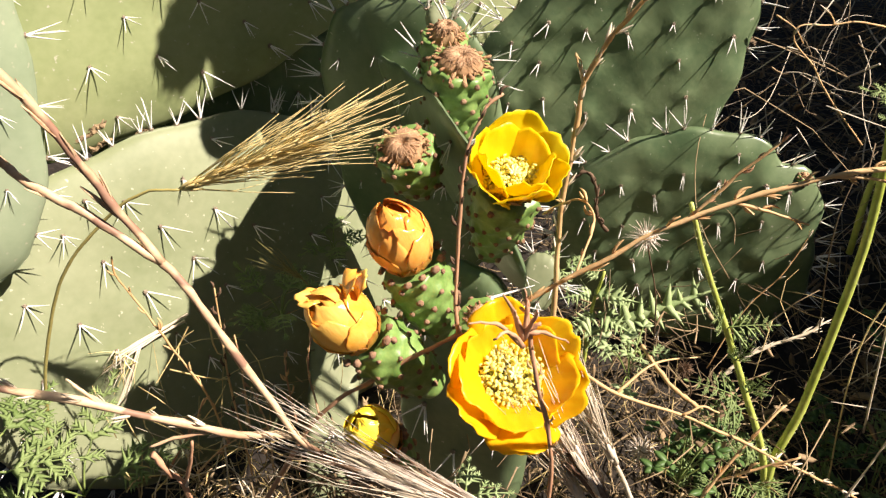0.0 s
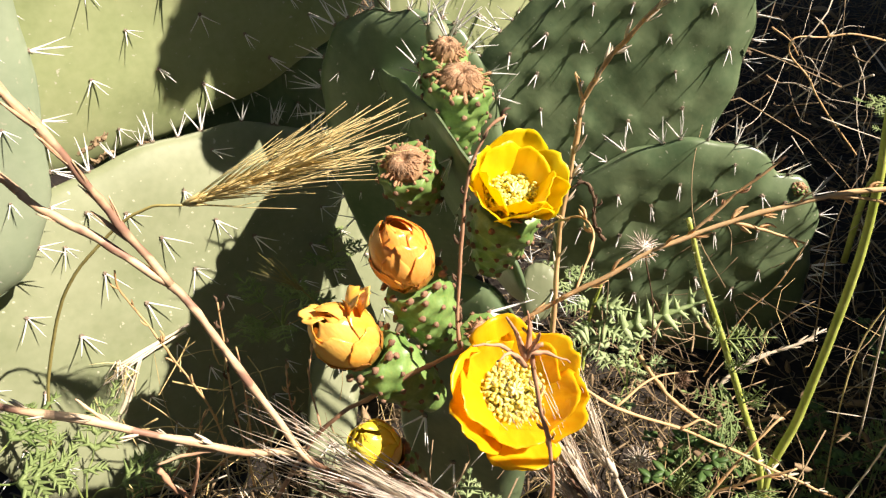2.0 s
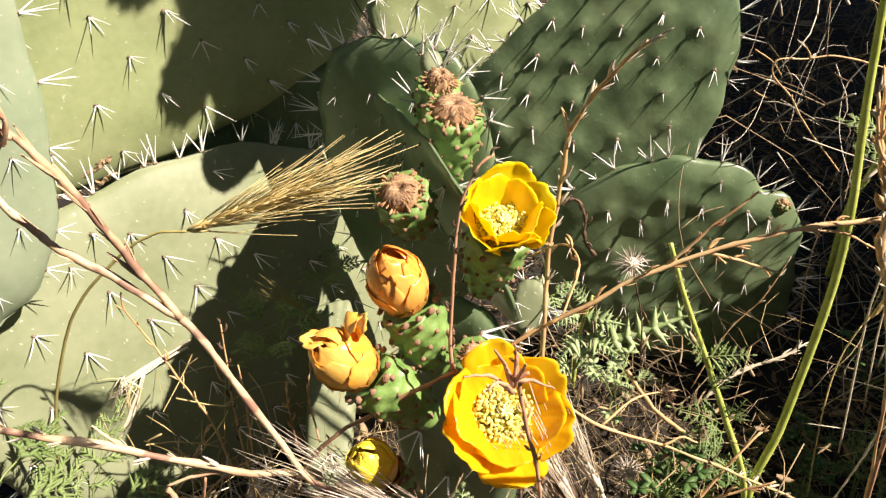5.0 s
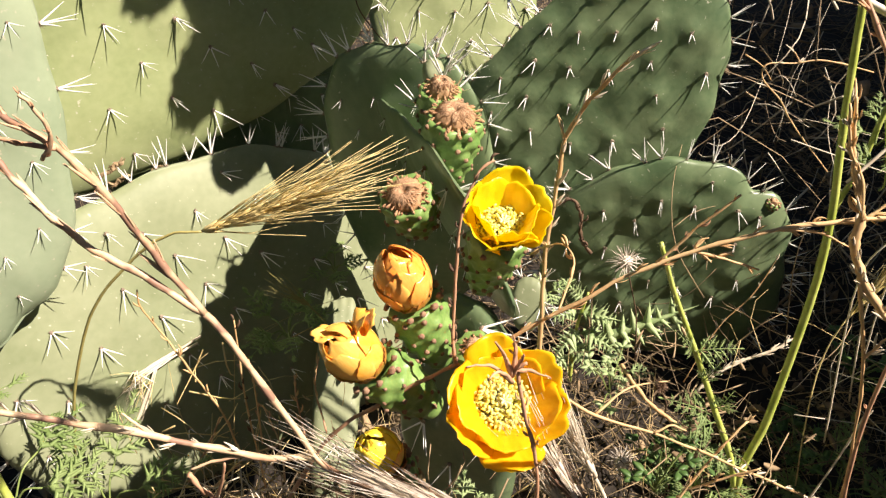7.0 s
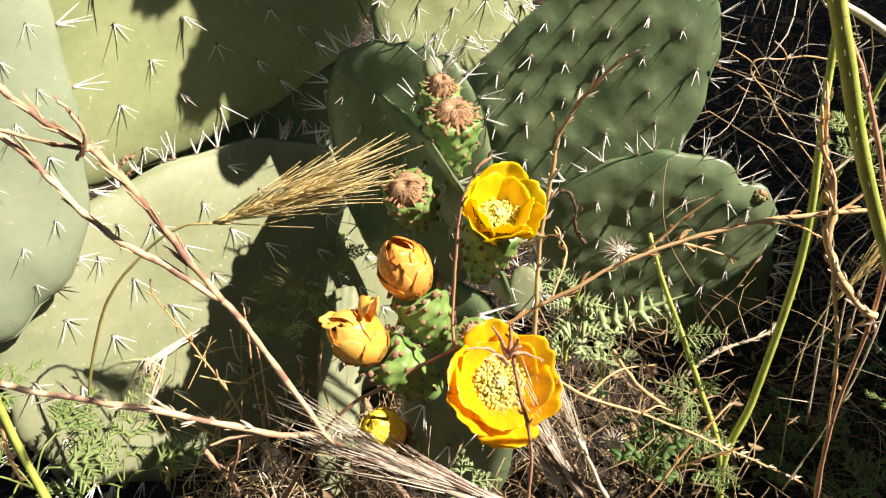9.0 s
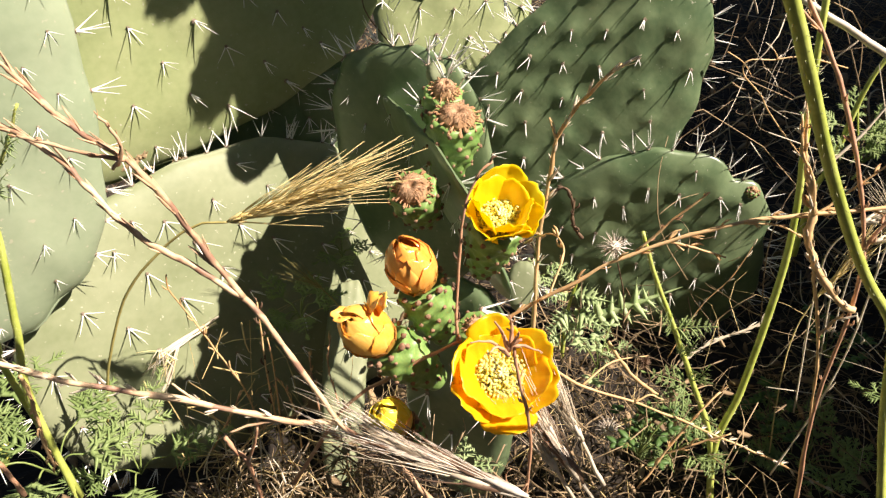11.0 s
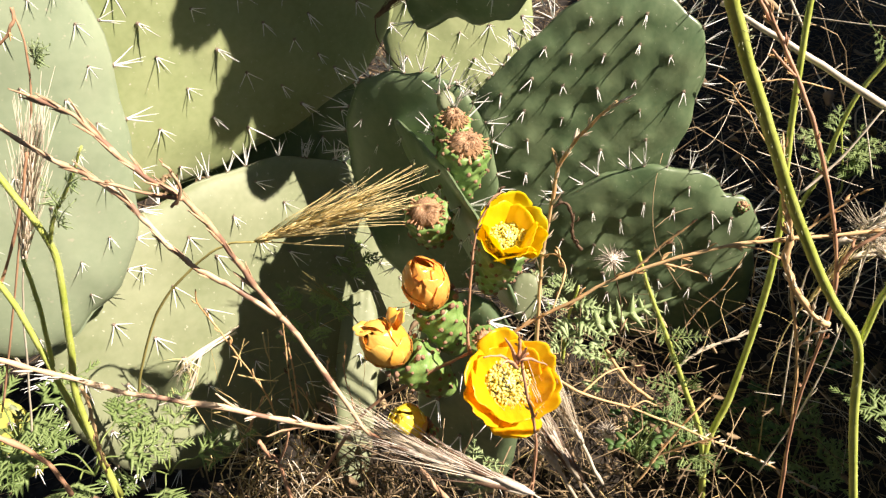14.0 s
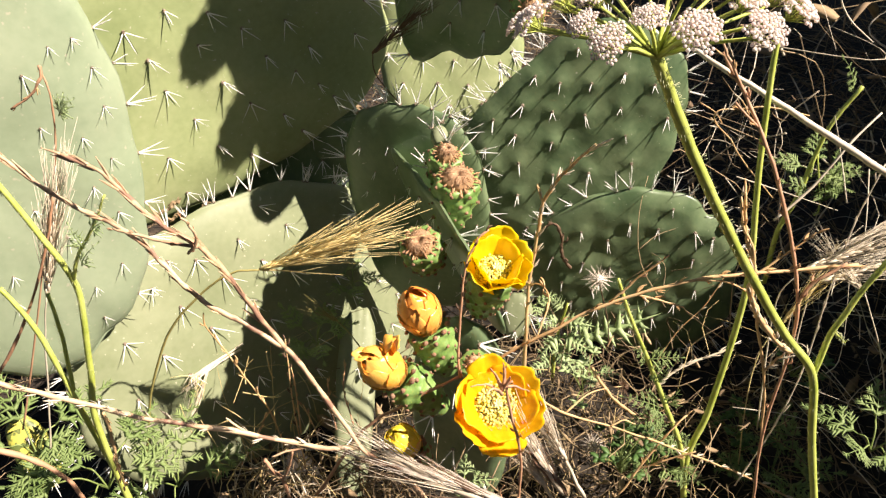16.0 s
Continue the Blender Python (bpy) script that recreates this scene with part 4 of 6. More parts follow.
def stalk(name, label, category, pts, r, mat, seed, branches=(), pods=None, knots=0.2, group="", part_name="stem", sides=7):
    th = thing(name, Matrix.Translation(pts[0]), label, category, group)
    stem_part(part_name, th, pts[0], pts, r, mat, seed, knots, pods, sides)
    for i, (bp, br, bpods) in enumerate(branches):
        stem_part("branch", th, pts[0], bp, br, mat, seed + i + 1, knots, bpods, sides)
    return th


stalk("dry_branch", "forked dry tan weed branch with small clasping bracts", "dry weed",
      [(0.003, 0.235, 0.284), (-0.012, 0.243, 0.308), (-0.043, 0.248, 0.353), (-0.070, 0.250, 0.380), (-0.100, 0.256, 0.442), (-0.121, 0.263, 0.472)], (0.0021, 0.0019), DRY_BRANCH, 201,
      [([(-0.121, 0.263, 0.472), (-0.138, 0.262, 0.510), (-0.149, 0.258, 0.540), (-0.164, 0.248, 0.573), (-0.183, 0.252, 0.584), (-0.202, 0.262, 0.599), (-0.221, 0.272, 0.612), (-0.246, 0.280, 0.619)], (0.0019, 0.0013), ("sheath", 0.0060, 0.12, 1.0, 0.8)),
       ([(-0.121, 0.263, 0.472), (-0.151, 0.262, 0.500), (-0.173, 0.264, 0.516), (-0.189, 0.266, 0.538), (-0.203, 0.270, 0.556), (-0.225, 0.278, 0.570), (-0.248, 0.284, 0.578), (-0.279, 0.290, 0.601), (-0.299, 0.295, 0.623)], (0.0019, 0.0013), ("sheath", 0.0070, 0.2, 1.0, 0.8)),
       ([(-0.070, 0.250, 0.380), (-0.104, 0.246, 0.387), (-0.160, 0.238, 0.414), (-0.208, 0.230, 0.435), (-0.236, 0.224, 0.453), (-0.273, 0.214, 0.481), (-0.299, 0.205, 0.502)], (0.0021, 0.0016), ("bleached", 0.0044, 0.12, 1.0, 0.65)),
       ([(-0.161, 0.247, 0.571), (-0.176, 0.246, 0.574), (-0.196, 0.247, 0.580), (-0.211, 0.250, 0.583)], (0.0012, 0.0008), ("red", 0.008, 0.0, 1.0, 0.6)),
       ([(-0.168, 0.247, 0.566), (-0.160, 0.244, 0.578), (-0.161, 0.240, 0.592), (-0.164, 0.238, 0.598)], (0.0011, 0.0007), ("red", 0.006, 0.0, 1.0, 0.6)),
       ([(-0.153, 0.239, 0.411), (-0.161, 0.240, 0.420), (-0.166, 0.241, 0.425)], (0.0009, 0.0006), None),
       ([(-0.110, 0.246, 0.387), (-0.127, 0.243, 0.386), (-0.138, 0.240, 0.383)], (0.0010, 0.0007), None)])
stalk("dry_stalk", "thin dry stalk with a starry bract whorl", "dry weed",
      [(0.056, 0.252, 0.235), (0.055, 0.252, 0.293), (0.054, 0.251, 0.362), (0.044, 0.249, 0.412), (0.037, 0.249, 0.446), (0.035, 0.249, 0.463)], (0.0012, 0.0010), DRY_RED, 221,
      [([(0.035, 0.248, 0.446), (0.036, 0.248, 0.459), (0.034, 0.248, 0.469)], (0.0014, 0.0004), None),
       ([(0.035, 0.248, 0.442), (0.029, 0.242, 0.462), (0.024, 0.236, 0.475)], (0.0014, 0.0004), None),
       ([(0.035, 0.248, 0.438), (0.023, 0.236, 0.460), (0.010, 0.224, 0.470)], (0.0014, 0.0004), None),
       ([(0.035, 0.248, 0.446), (0.044, 0.248, 0.445), (0.055, 0.248, 0.440)], (0.0014, 0.0004), None),
       ([(0.035, 0.248, 0.442), (0.038, 0.242, 0.458), (0.038, 0.236, 0.467)], (0.0014, 0.0004), None),
       ([(0.035, 0.248, 0.438), (0.027, 0.236, 0.456), (0.020, 0.224, 0.462)], (0.0014, 0.0004), None),
       ([(0.035, 0.248, 0.446), (0.040, 0.248, 0.450), (0.042, 0.248, 0.450)], (0.0014, 0.0004), None),
       ([(0.035, 0.248, 0.442), (0.031, 0.242, 0.458), (0.029, 0.236, 0.467)], (0.0014, 0.0004), None),
       ([(0.055, 0.251, 0.315), (0.047, 0.250, 0.303), (0.039, 0.248, 0.326), (0.042, 0.247, 0.336)], (0.0007, 0.0005), None)],
      pods=("dry", 0.006, 0.55, 1.0, 0.55))
stalk("dry_stalk", "upright dry grass stalk with slender bracts", "dry grass",
      [(0.081, 0.420, 0.231), (0.079, 0.420, 0.335), (0.079, 0.425, 0.401), (0.083, 0.428, 0.457), (0.086, 0.430, 0.491), (0.097, 0.425, 0.519), (0.109, 0.418, 0.539), (0.121, 0.410, 0.558)], (0.0019, 0.0013), DRY, 231,
      [([(0.086, 0.430, 0.491), (0.079, 0.432, 0.508), (0.083, 0.431, 0.503)], (0.0009, 0.0004), None)], pods=("bleached", 0.007, 0.4, 1.0, 0.95))
stalk("dry_stalk", "dark dry twig bent among the buds", "dry weed",
      [(-0.132, 0.340, 0.206), (-0.084, 0.335, 0.298), (-0.054, 0.332, 0.331), (-0.017, 0.330, 0.360), (0.011, 0.330, 0.378)], (0.0017, 0.0013), DRY_RED, 241,
      [([(0.009, 0.330, 0.376), (0.007, 0.333, 0.408), (0.009, 0.337, 0.453), (0.012, 0.340, 0.486), (0.020, 0.345, 0.507), (0.030, 0.350, 0.515)], (0.0012, 0.0008), ("dark", 0.006, 0.1, 1.0, 0.9))])
stalk("dry_stalk", "long dry weed stalk reaching across the pads", "dry weed",
      [(0.030, 0.340, 0.353), (0.040, 0.336, 0.389), (0.079, 0.334, 0.420), (0.119, 0.334, 0.447), (0.157, 0.331, 0.466), (0.194, 0.328, 0.480), (0.232, 0.325, 0.488), (0.269, 0.322, 0.493), (0.313, 0.318, 0.500)], (0.0012, 0.0015), DRY, 251,
      [([(0.130, 0.334, 0.454), (0.151, 0.334, 0.479), (0.171, 0.334, 0.500)], (0.0010, 0.0006), ("red", 0.008, 0.1, 1.0, 0.8)),
       ([(0.149, 0.332, 0.463), (0.168, 0.330, 0.459), (0.190, 0.328, 0.452)], (0.0010, 0.0007), ("dry", 0.012, 0.1, 1.0, 0.8)),
       ([(0.194, 0.328, 0.480), (0.218, 0.326, 0.479), (0.241, 0.325, 0.468)], (0.0009, 0.0006), ("dry", 0.012, 0.1, 1.0, 0.8)),
       ([(0.240, 0.325, 0.488), (0.256, 0.326, 0.502), (0.277, 0.326, 0.525)], (0.0010, 0.0006), ("dry", 0.010, 0.1, 1.0, 0.8)),
       ([(0.073, 0.334, 0.415), (0.086, 0.360, 0.436), (0.080, 0.380, 0.438), (0.070, 0.400, 0.422)], (0.0008, 0.0006), ("dry", 0.012, 0.1, 1.0, 0.8))],
      pods=("dry", 0.012, 0.1, 1.0, 0.8))
stalk("dry_stalk", "low dry twig with pale bracts above the weeds", "dry weed",
      [(0.073, 0.310, 0.372), (0.101, 0.315, 0.345), (0.144, 0.320, 0.322), (0.197, 0.345, 0.274), (0.255, 0.375, 0.216), (0.317, 0.400, 0.160), (0.399, 0.420, 0.092), (0.467, 0.430, 0.036)], (0.0011, 0.0010), DRY, 261,
      [([(0.145, 0.320, 0.322), (0.157, 0.322, 0.327), (0.169, 0.324, 0.320)], (0.0009, 0.0006), None), ([(0.101, 0.315, 0.345), (0.126, 0.330, 0.355), (0.161, 0.350, 0.342)], (0.0008, 0.0005), None)],
      pods=("bleached", 0.006, 0.3, 1.0, 0.8))
stalk("dry_red_stalk", "tall reddish dry stalk", "dry weed",
      [(0.304, 0.300, 0.156), (0.293, 0.305, 0.225), (0.279, 0.308, 0.323), (0.280, 0.312, 0.404), (0.275, 0.315, 0.461), (0.261, 0.325, 0.512), (0.244, 0.340, 0.560), (0.228, 0.360, 0.596), (0.214, 0.375, 0.622), (0.201, 0.390, 0.643)], (0.0014, 0.0014), DRY_RED, 271,
      [([(0.274, 0.315, 0.466), (0.281, 0.315, 0.485), (0.302, 0.315, 0.504)], (0.0013, 0.0010), ("red", 0.02, 0.1, 1.0, 0.8)),
       ([(0.228, 0.360, 0.596), (0.217, 0.362, 0.605), (0.208, 0.365, 0.614)], (0.0012, 0.0008), ("dry", 0.006, 0.1, 1.0, 0.7)),
       ([(0.214, 0.375, 0.622), (0.204, 0.380, 0.639), (0.197, 0.385, 0.652)], (0.0013, 0.0010), ("dry", 0.008, 0.1, 1.0, 0.8))], pods=("red", 0.035, 0.3, 0.95, 0.8))
stalk("dry_stalk", "knotted dry stalk with withered leaf nodes", "dry weed",
      [(0.303, 0.318, 0.197), (0.292, 0.318, 0.273), (0.278, 0.316, 0.342), (0.265, 0.314, 0.392), (0.251, 0.313, 0.431), (0.244, 0.313, 0.451)], (0.0012, 0.0012), DRY, 281,
      [([(0.281, 0.310, 0.419), (0.268, 0.311, 0.426), (0.251, 0.312, 0.446), (0.241, 0.313, 0.461), (0.233, 0.314, 0.479), (0.233, 0.316, 0.496)], (0.0022, 0.0026), ("bleached", 0.004, 0.0, 1.0, 0.8)),
       ([(0.234, 0.316, 0.494), (0.224, 0.318, 0.517), (0.216, 0.320, 0.541), (0.212, 0.322, 0.563)], (0.0018, 0.0009), ("dry", 0.006, 0.0, 1.0, 0.9)),
       ([(0.232, 0.315, 0.495), (0.226, 0.317, 0.518), (0.215, 0.319, 0.537), (0.209, 0.321, 0.560)], (0.0014, 0.0007), ("bleached", 0.008, 0.0, 1.0, 0.7)),
       ([(0.265, 0.314, 0.393), (0.270, 0.312, 0.407), (0.275, 0.311, 0.416)], (0.0012, 0.0009), ("bleached", 0.006, 0.2, 1.0, 0.8))], knots=0.3)
stalk("straw", "thick bleached straw slanting across the corner", "straw",
      [(0.221, 0.500, 0.606), (0.244, 0.480, 0.596), (0.288, 0.460, 0.573), (0.341, 0.440, 0.545), (0.402, 0.420, 0.512)], (0.0021, 0.0034), BLEACHED, 291, knots=0.05)
stalk("dry_stalk", "thin brown twig against the pale pad", "dry weed",
      [(-0.184, 0.440, 0.165), (-0.197, 0.450, 0.214), (-0.218, 0.455, 0.258), (-0.234, 0.460, 0.291), (-0.252, 0.465, 0.324), (-0.251, 0.465, 0.341)], (0.0010, 0.0007), DRY, 301, pods=("dry", 0.014, 0.0, 1.0, 0.8))
stalk("dry_stalk", "slender upright dry stalk with seed bracts", "dry weed",
      [(-0.154, 0.400, 0.173), (-0.156, 0.400, 0.270), (-0.157, 0.405, 0.312), (-0.157, 0.410, 0.352)], (0.0009, 0.0006), DRY, 305, pods=("dark", 0.006, 0.3, 1.0, 1.0))
stalk("dry_stalk", "crooked pinkish dry sprig near the ground", "dry weed",
      [(-0.131, 0.260, 0.270), (-0.140, 0.265, 0.325), (-0.148, 0.267, 0.331)], (0.0016, 0.0013), DRY_RED, 309,
      [([(-0.140, 0.265, 0.325), (-0.132, 0.262, 0.346), (-0.127, 0.260, 0.365)], (0.0012, 0.0008), None), ([(-0.146, 0.266, 0.331), (-0.152, 0.265, 0.350)], (0.0014, 0.0018), None)], pods=("bleached", 0.006, 0.3, 1.0, 0.6))
stalk("dry_stalk", "curled dry tendril beyond the pads", "dry weed",
      [(0.490, 0.790, 0.282), (0.431, 0.785, 0.344), (0.405, 0.785, 0.378), (0.377, 0.785, 0.406), (0.380, 0.785, 0.423), (0.416, 0.790, 0.422), (0.409, 0.790, 0.435)], (0.0011, 0.0008), DRY, 311,
      [([(0.416, 0.790, 0.422), (0.449, 0.790, 0.425), (0.514, 0.800, 0.407)], (0.0012, 0.0010), None), ([(0.351, 0.785, 0.434), (0.374, 0.785, 0.420), (0.388, 0.785, 0.403)], (0.0009, 0.0006), None)], pods=("bleached", 0.02, 0.4, 1.0, 0.8))
stalk("dry_stalk", "shrivelled dark brown weed stem", "dry weed",
      [(0.192, 0.735, 0.198), (0.176, 0.735, 0.224), (0.175, 0.735, 0.249), (0.163, 0.738, 0.272), (0.150, 0.740, 0.267)], (0.0030, 0.0018), DRY_DARK, 315, knots=0.5, pods=("dark", 0.004, 0.0, 1.0, 1.3))
stalk("dry_stalk", "thin brown stem curling at its tip", "dry weed",
      [(-0.407, 0.360, 0.286), (-0.364, 0.365, 0.396), (-0.322, 0.370, 0.510), (-0.301, 0.375, 0.568), (-0.292, 0.378, 0.612), (-0.294, 0.380, 0.638)], (0.0009, 0.0007), DRY_RED, 319,
      [([(-0.294, 0.380, 0.639), (-0.295, 0.378, 0.630), (-0.305, 0.376, 0.618), (-0.321, 0.374, 0.608)], (0.0013, 0.0008), ("dry", 0.008, 0, 1, 0.5))])
stalk("dry_stalk", "brown twig crossing beside the grey-green pad", "dry weed",
      [(-0.397, 0.310, 0.369), (-0.352, 0.315, 0.427), (-0.320, 0.320, 0.480), (-0.298, 0.325, 0.528), (-0.287, 0.330, 0.559)], (0.0014, 0.0010), DRY_RED, 323)
stalk("dry_stalk", "bare brown twig low at the side", "dry weed",
      [(-0.374, 0.270, 0.366), (-0.343, 0.275, 0.342), (-0.326, 0.280, 0.311), (-0.318, 0.280, 0.272)], (0.0026, 0.0020), DRY_RED, 327)


# grass ears
def awn_sets(mat, key, n, awn, seed, body=0.0016):
    rng = random.Random(seed)
    out = []
    for _ in range(5):
        g = Geo()
        g.tube([Vector((0, 0, n * t)) for t in (0, 0.25, 0.6, 1)], lambda t: body * (0.3 + 0.9 * math.sin(math.pi * (0.1 + 0.8 * t))), 5)
        bend = rng.uniform(-0.06, 0.06)
        for s in (-1, 1):
            a = awn * rng.uniform(0.75, 1.1)
            g.tube([Vector((s * 0.0006, 0, n * 0.7)), Vector((s * 0.0012 + bend * a * 0.3, 0.04 * a, n + a * 0.45)), Vector((s * 0.0025 + bend * a, 0.06 * a * s, n + a))], lambda t: 0.00042 * (1 - 0.7 * t), 3)
        out.append(g.data(key, [mat[_ % len(mat)] if isinstance(mat, tuple) else mat]))
    return out


EAR_SETS = {"gold": awn_sets(STRAW_OB, "spikelet", 0.016, 0.066, 401, 0.0012), "husk": awn_sets((BLEACHED, HUSK_BROWN, BLEACHED, STRIPED, BLEACHED), "spikelet", 0.030, 0.060, 402, 0.0024),
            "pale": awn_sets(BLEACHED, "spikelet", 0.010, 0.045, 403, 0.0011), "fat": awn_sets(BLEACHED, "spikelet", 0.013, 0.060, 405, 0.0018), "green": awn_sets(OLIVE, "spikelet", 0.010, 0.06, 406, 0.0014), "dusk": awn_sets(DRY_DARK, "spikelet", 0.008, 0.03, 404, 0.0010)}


def grass_ear(label, base, tip, kind, seed, stem=None, count=34, fan=14, stem_r=0.0008, mat=STRAW_OB, scale=1.0, stem_mat=None):
    rng = random.Random(seed)
    base, tip = Vector(base), Vector(tip)
    foot = Vector(stem[-1]) if stem else base
    ear = thing("grass_ear", Matrix.Translation(foot), label, "grass ear", "dry grass ears")
    if stem:
        stem_part("stem", ear, foot, list(reversed(stem)), (stem_r * 1.2, stem_r * 0.8), stem_mat or mat, seed, 0.05, None, 5)
    d = tip - base
    g = Geo()
    g.tube([base - foot + d * t for t in (0, 0.5, 1)], lambda t: 0.0009 * (1 - 0.6 * t), 5)
    g.part("rachis", mat, ear)
    for i in range(count):
        t = i / count * 0.96
        q = frame_of(base - foot + d * t, d, (0.3, -0.4, 1)) @ pose(0, 0, 0, 0, 0, i * 137.5 + rng.uniform(-20, 20)) @ pose(0, 0.0008, 0, -fan * rng.uniform(0.5, 1.2), rng.uniform(-4, 4), 0)
        piece("spikelet", rng.choice(EAR_SETS[kind]), ear, q @ Matrix.Scale(scale * rng.uniform(0.8, 1.1), 4))
    return ear


grass_ear("golden bearded grass ear bending before the pale pad", (-0.181, 0.448, 0.408), (-0.092, 0.440, 0.446), "gold", 411,
          [(-0.181, 0.448, 0.408), (-0.207, 0.446, 0.406), (-0.238, 0.445, 0.385), (-0.274, 0.443, 0.345), (-0.302, 0.443, 0.292), (-0.323, 0.443, 0.232), (-0.351, 0.445, 0.126)], count=76, fan=13, stem_r=0.0013, stem_mat=OLIVE)
grass_ear("brown and cream striped dry grass ear hanging low", (0.049, 0.215, 0.348), (-0.034, 0.240, 0.368), "husk", 421,
          [(0.049, 0.215, 0.348), (0.062, 0.212, 0.337), (0.073, 0.210, 0.317)], count=46, fan=10, mat=BLEACHED)
grass_ear("pale upright bearded grass ear beside the weeds", (-0.332, 0.352, 0.453), (-0.303, 0.360, 0.542), "pale", 431,
          [(-0.332, 0.352, 0.453), (-0.347, 0.352, 0.407), (-0.364, 0.352, 0.339), (-0.389, 0.352, 0.247)], count=52, fan=9, mat=BLEACHED, scale=1.15)
straw = thing("broken_straw", Matrix.Translation((-0.321, 0.512, 0.118)), "bleached broken straw and husks lying on the pale pad", "straw")
for i, (pts, r0, r1) in enumerate((([(-0.323, 0.510, 0.116), (-0.308, 0.530, 0.150), (-0.295, 0.549, 0.181)], 0.0016, 0.0010), ([(-0.319, 0.512, 0.113), (-0.306, 0.531, 0.145), (-0.293, 0.551, 0.183)], 0.0015, 0.0008), ([(-0.320, 0.513, 0.120), (-0.306, 0.532, 0.151), (-0.296, 0.547, 0.179)], 0.0014, 0.0009),
                                   ([(-0.313, 0.534, 0.179), (-0.290, 0.553, 0.185), (-0.255, 0.583, 0.194)], 0.0013, 0.0014), ([(-0.310, 0.537, 0.182), (-0.288, 0.556, 0.187), (-0.259, 0.580, 0.193)], 0.0012, 0.0012), ([(-0.304, 0.541, 0.179), (-0.284, 0.558, 0.184), (-0.258, 0.579, 0.188)], 0.0010, 0.0013), ([(-0.309, 0.536, 0.174), (-0.286, 0.556, 0.182), (-0.267, 0.572, 0.188)], 0.0010, 0.0008))):
    stem_part("blade", straw, straw.location, pts, (r0, r1), BLEACHED, 441 + i, 0.15, None, 5)
rng = random.Random(447)
for i in range(24):
    a, b = Vector((-0.298, 0.545, 0.177)), Vector((-0.328, 0.522, 0.180))
    c = a.lerp(b, rng.uniform(0.0, 0.35)) + Vector((rng.gauss(0, 0.004), -0.004, rng.gauss(0, 0.006)))
    e = c + (b - a) * rng.uniform(0.35, 0.8) + Vector((rng.uniform(-0.004, 0.022), rng.uniform(-0.006, 0.001), rng.uniform(-0.034, 0.016)))
    stem_part("awn", straw, straw.location, [c, c.lerp(e, 0.5) + Vector((0, -0.002, rng.uniform(-0.002, 0.004))), e], (0.0006, 0.0002), rng.choice((BLEACHED, STRAW_OB)), 450 + i, 0.0, None, 4)
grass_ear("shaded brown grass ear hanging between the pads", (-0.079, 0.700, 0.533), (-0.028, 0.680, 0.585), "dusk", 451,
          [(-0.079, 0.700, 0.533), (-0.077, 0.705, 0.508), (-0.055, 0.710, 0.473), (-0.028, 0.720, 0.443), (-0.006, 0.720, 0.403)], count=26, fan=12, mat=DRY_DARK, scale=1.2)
grass_ear("pale dry grass ear at the edge of the thicket", (0.349, 0.440, 0.405), (0.402, 0.440, 0.431), "fat", 461,
          [(0.349, 0.440, 0.405), (0.334, 0.440, 0.377), (0.344, 0.450, 0.309), (0.373, 0.460, 0.157)], count=46, fan=15, mat=BLEACHED)
grass_ear("green-gold grass ear among the thicket", (0.378, 0.500, 0.276), (0.405, 0.500, 0.335), "gold", 465,
          [(0.378, 0.500, 0.276), (0.369, 0.500, 0.232), (0.376, 0.500, 0.144), (0.391, 0.500, 0.045)], count=22, fan=10, scale=0.8)
grass_ear("thin grass ear in the shade of the pads", (-0.122, 0.520, 0.282), (-0.135, 0.520, 0.293), "green", 471,
          [(-0.122, 0.520, 0.282), (-0.110, 0.520, 0.265), (-0.090, 0.520, 0.224)], count=14, fan=14, scale=0.55, mat=OLIVE)
for i, (a, b, c) in enumerate((((0.074, 0.285, 0.326), (0.103, 0.280, 0.277), (0.146, 0.275, 0.198)), ((0.062, 0.285, 0.326), (0.083, 0.282, 0.289), (0.120, 0.280, 0.216)), ((0.087, 0.300, 0.334), (0.102, 0.295, 0.307), (0.123, 0.290, 0.262)))):
    grass_ear("bleached bearded grass ear drooping under the flower", b, a, "husk" if i == 0 else "fat", 481 + i, [b, c], count=28, fan=9, mat=BLEACHED, scale=0.95, stem_r=0.0018)


# green weeds
def hairy_stem(name, label, pts, r, seed, branches=(), hairs=620):
    th = thing(name, Matrix.Translation(pts[0]), label, "weed", "green weeds")
    stem_part("stem", th, pts[0], pts, r, STEM, seed, 0.04, None, 9)
    for i, (bp, br) in enumerate(branches):
        stem_part("branch", th, pts[0], bp, br, STEM, seed + i + 1, 0.04, None, 8)
    rng = random.Random(seed)
    g = Geo()
    for path, rr in [(pts, r)] + list(branches):
        P = spline(path, 12)
        for k in range(hairs if path is pts else hairs // 3):
            i = rng.randrange(len(P) - 1)
            p = P[i].lerp(P[i + 1], rng.random()) - Vector(pts[0])
            d = (P[i + 1] - P[i]).normalized()
            o = d.orthogonal().normalized()
            o.rotate(Matrix.Rotation(rng.uniform(0, 6.28), 3, d))
            g.tube([p + o * rr[1] * 0.8, p + o * (rr[1] + rng.uniform(0.0010, 0.0026)) - d * 0.0003], 0.00010, 3)
    tagged(g.part("hair_fringe", HAIR, th, "short pale hairs"), kind="stuff")
    return th


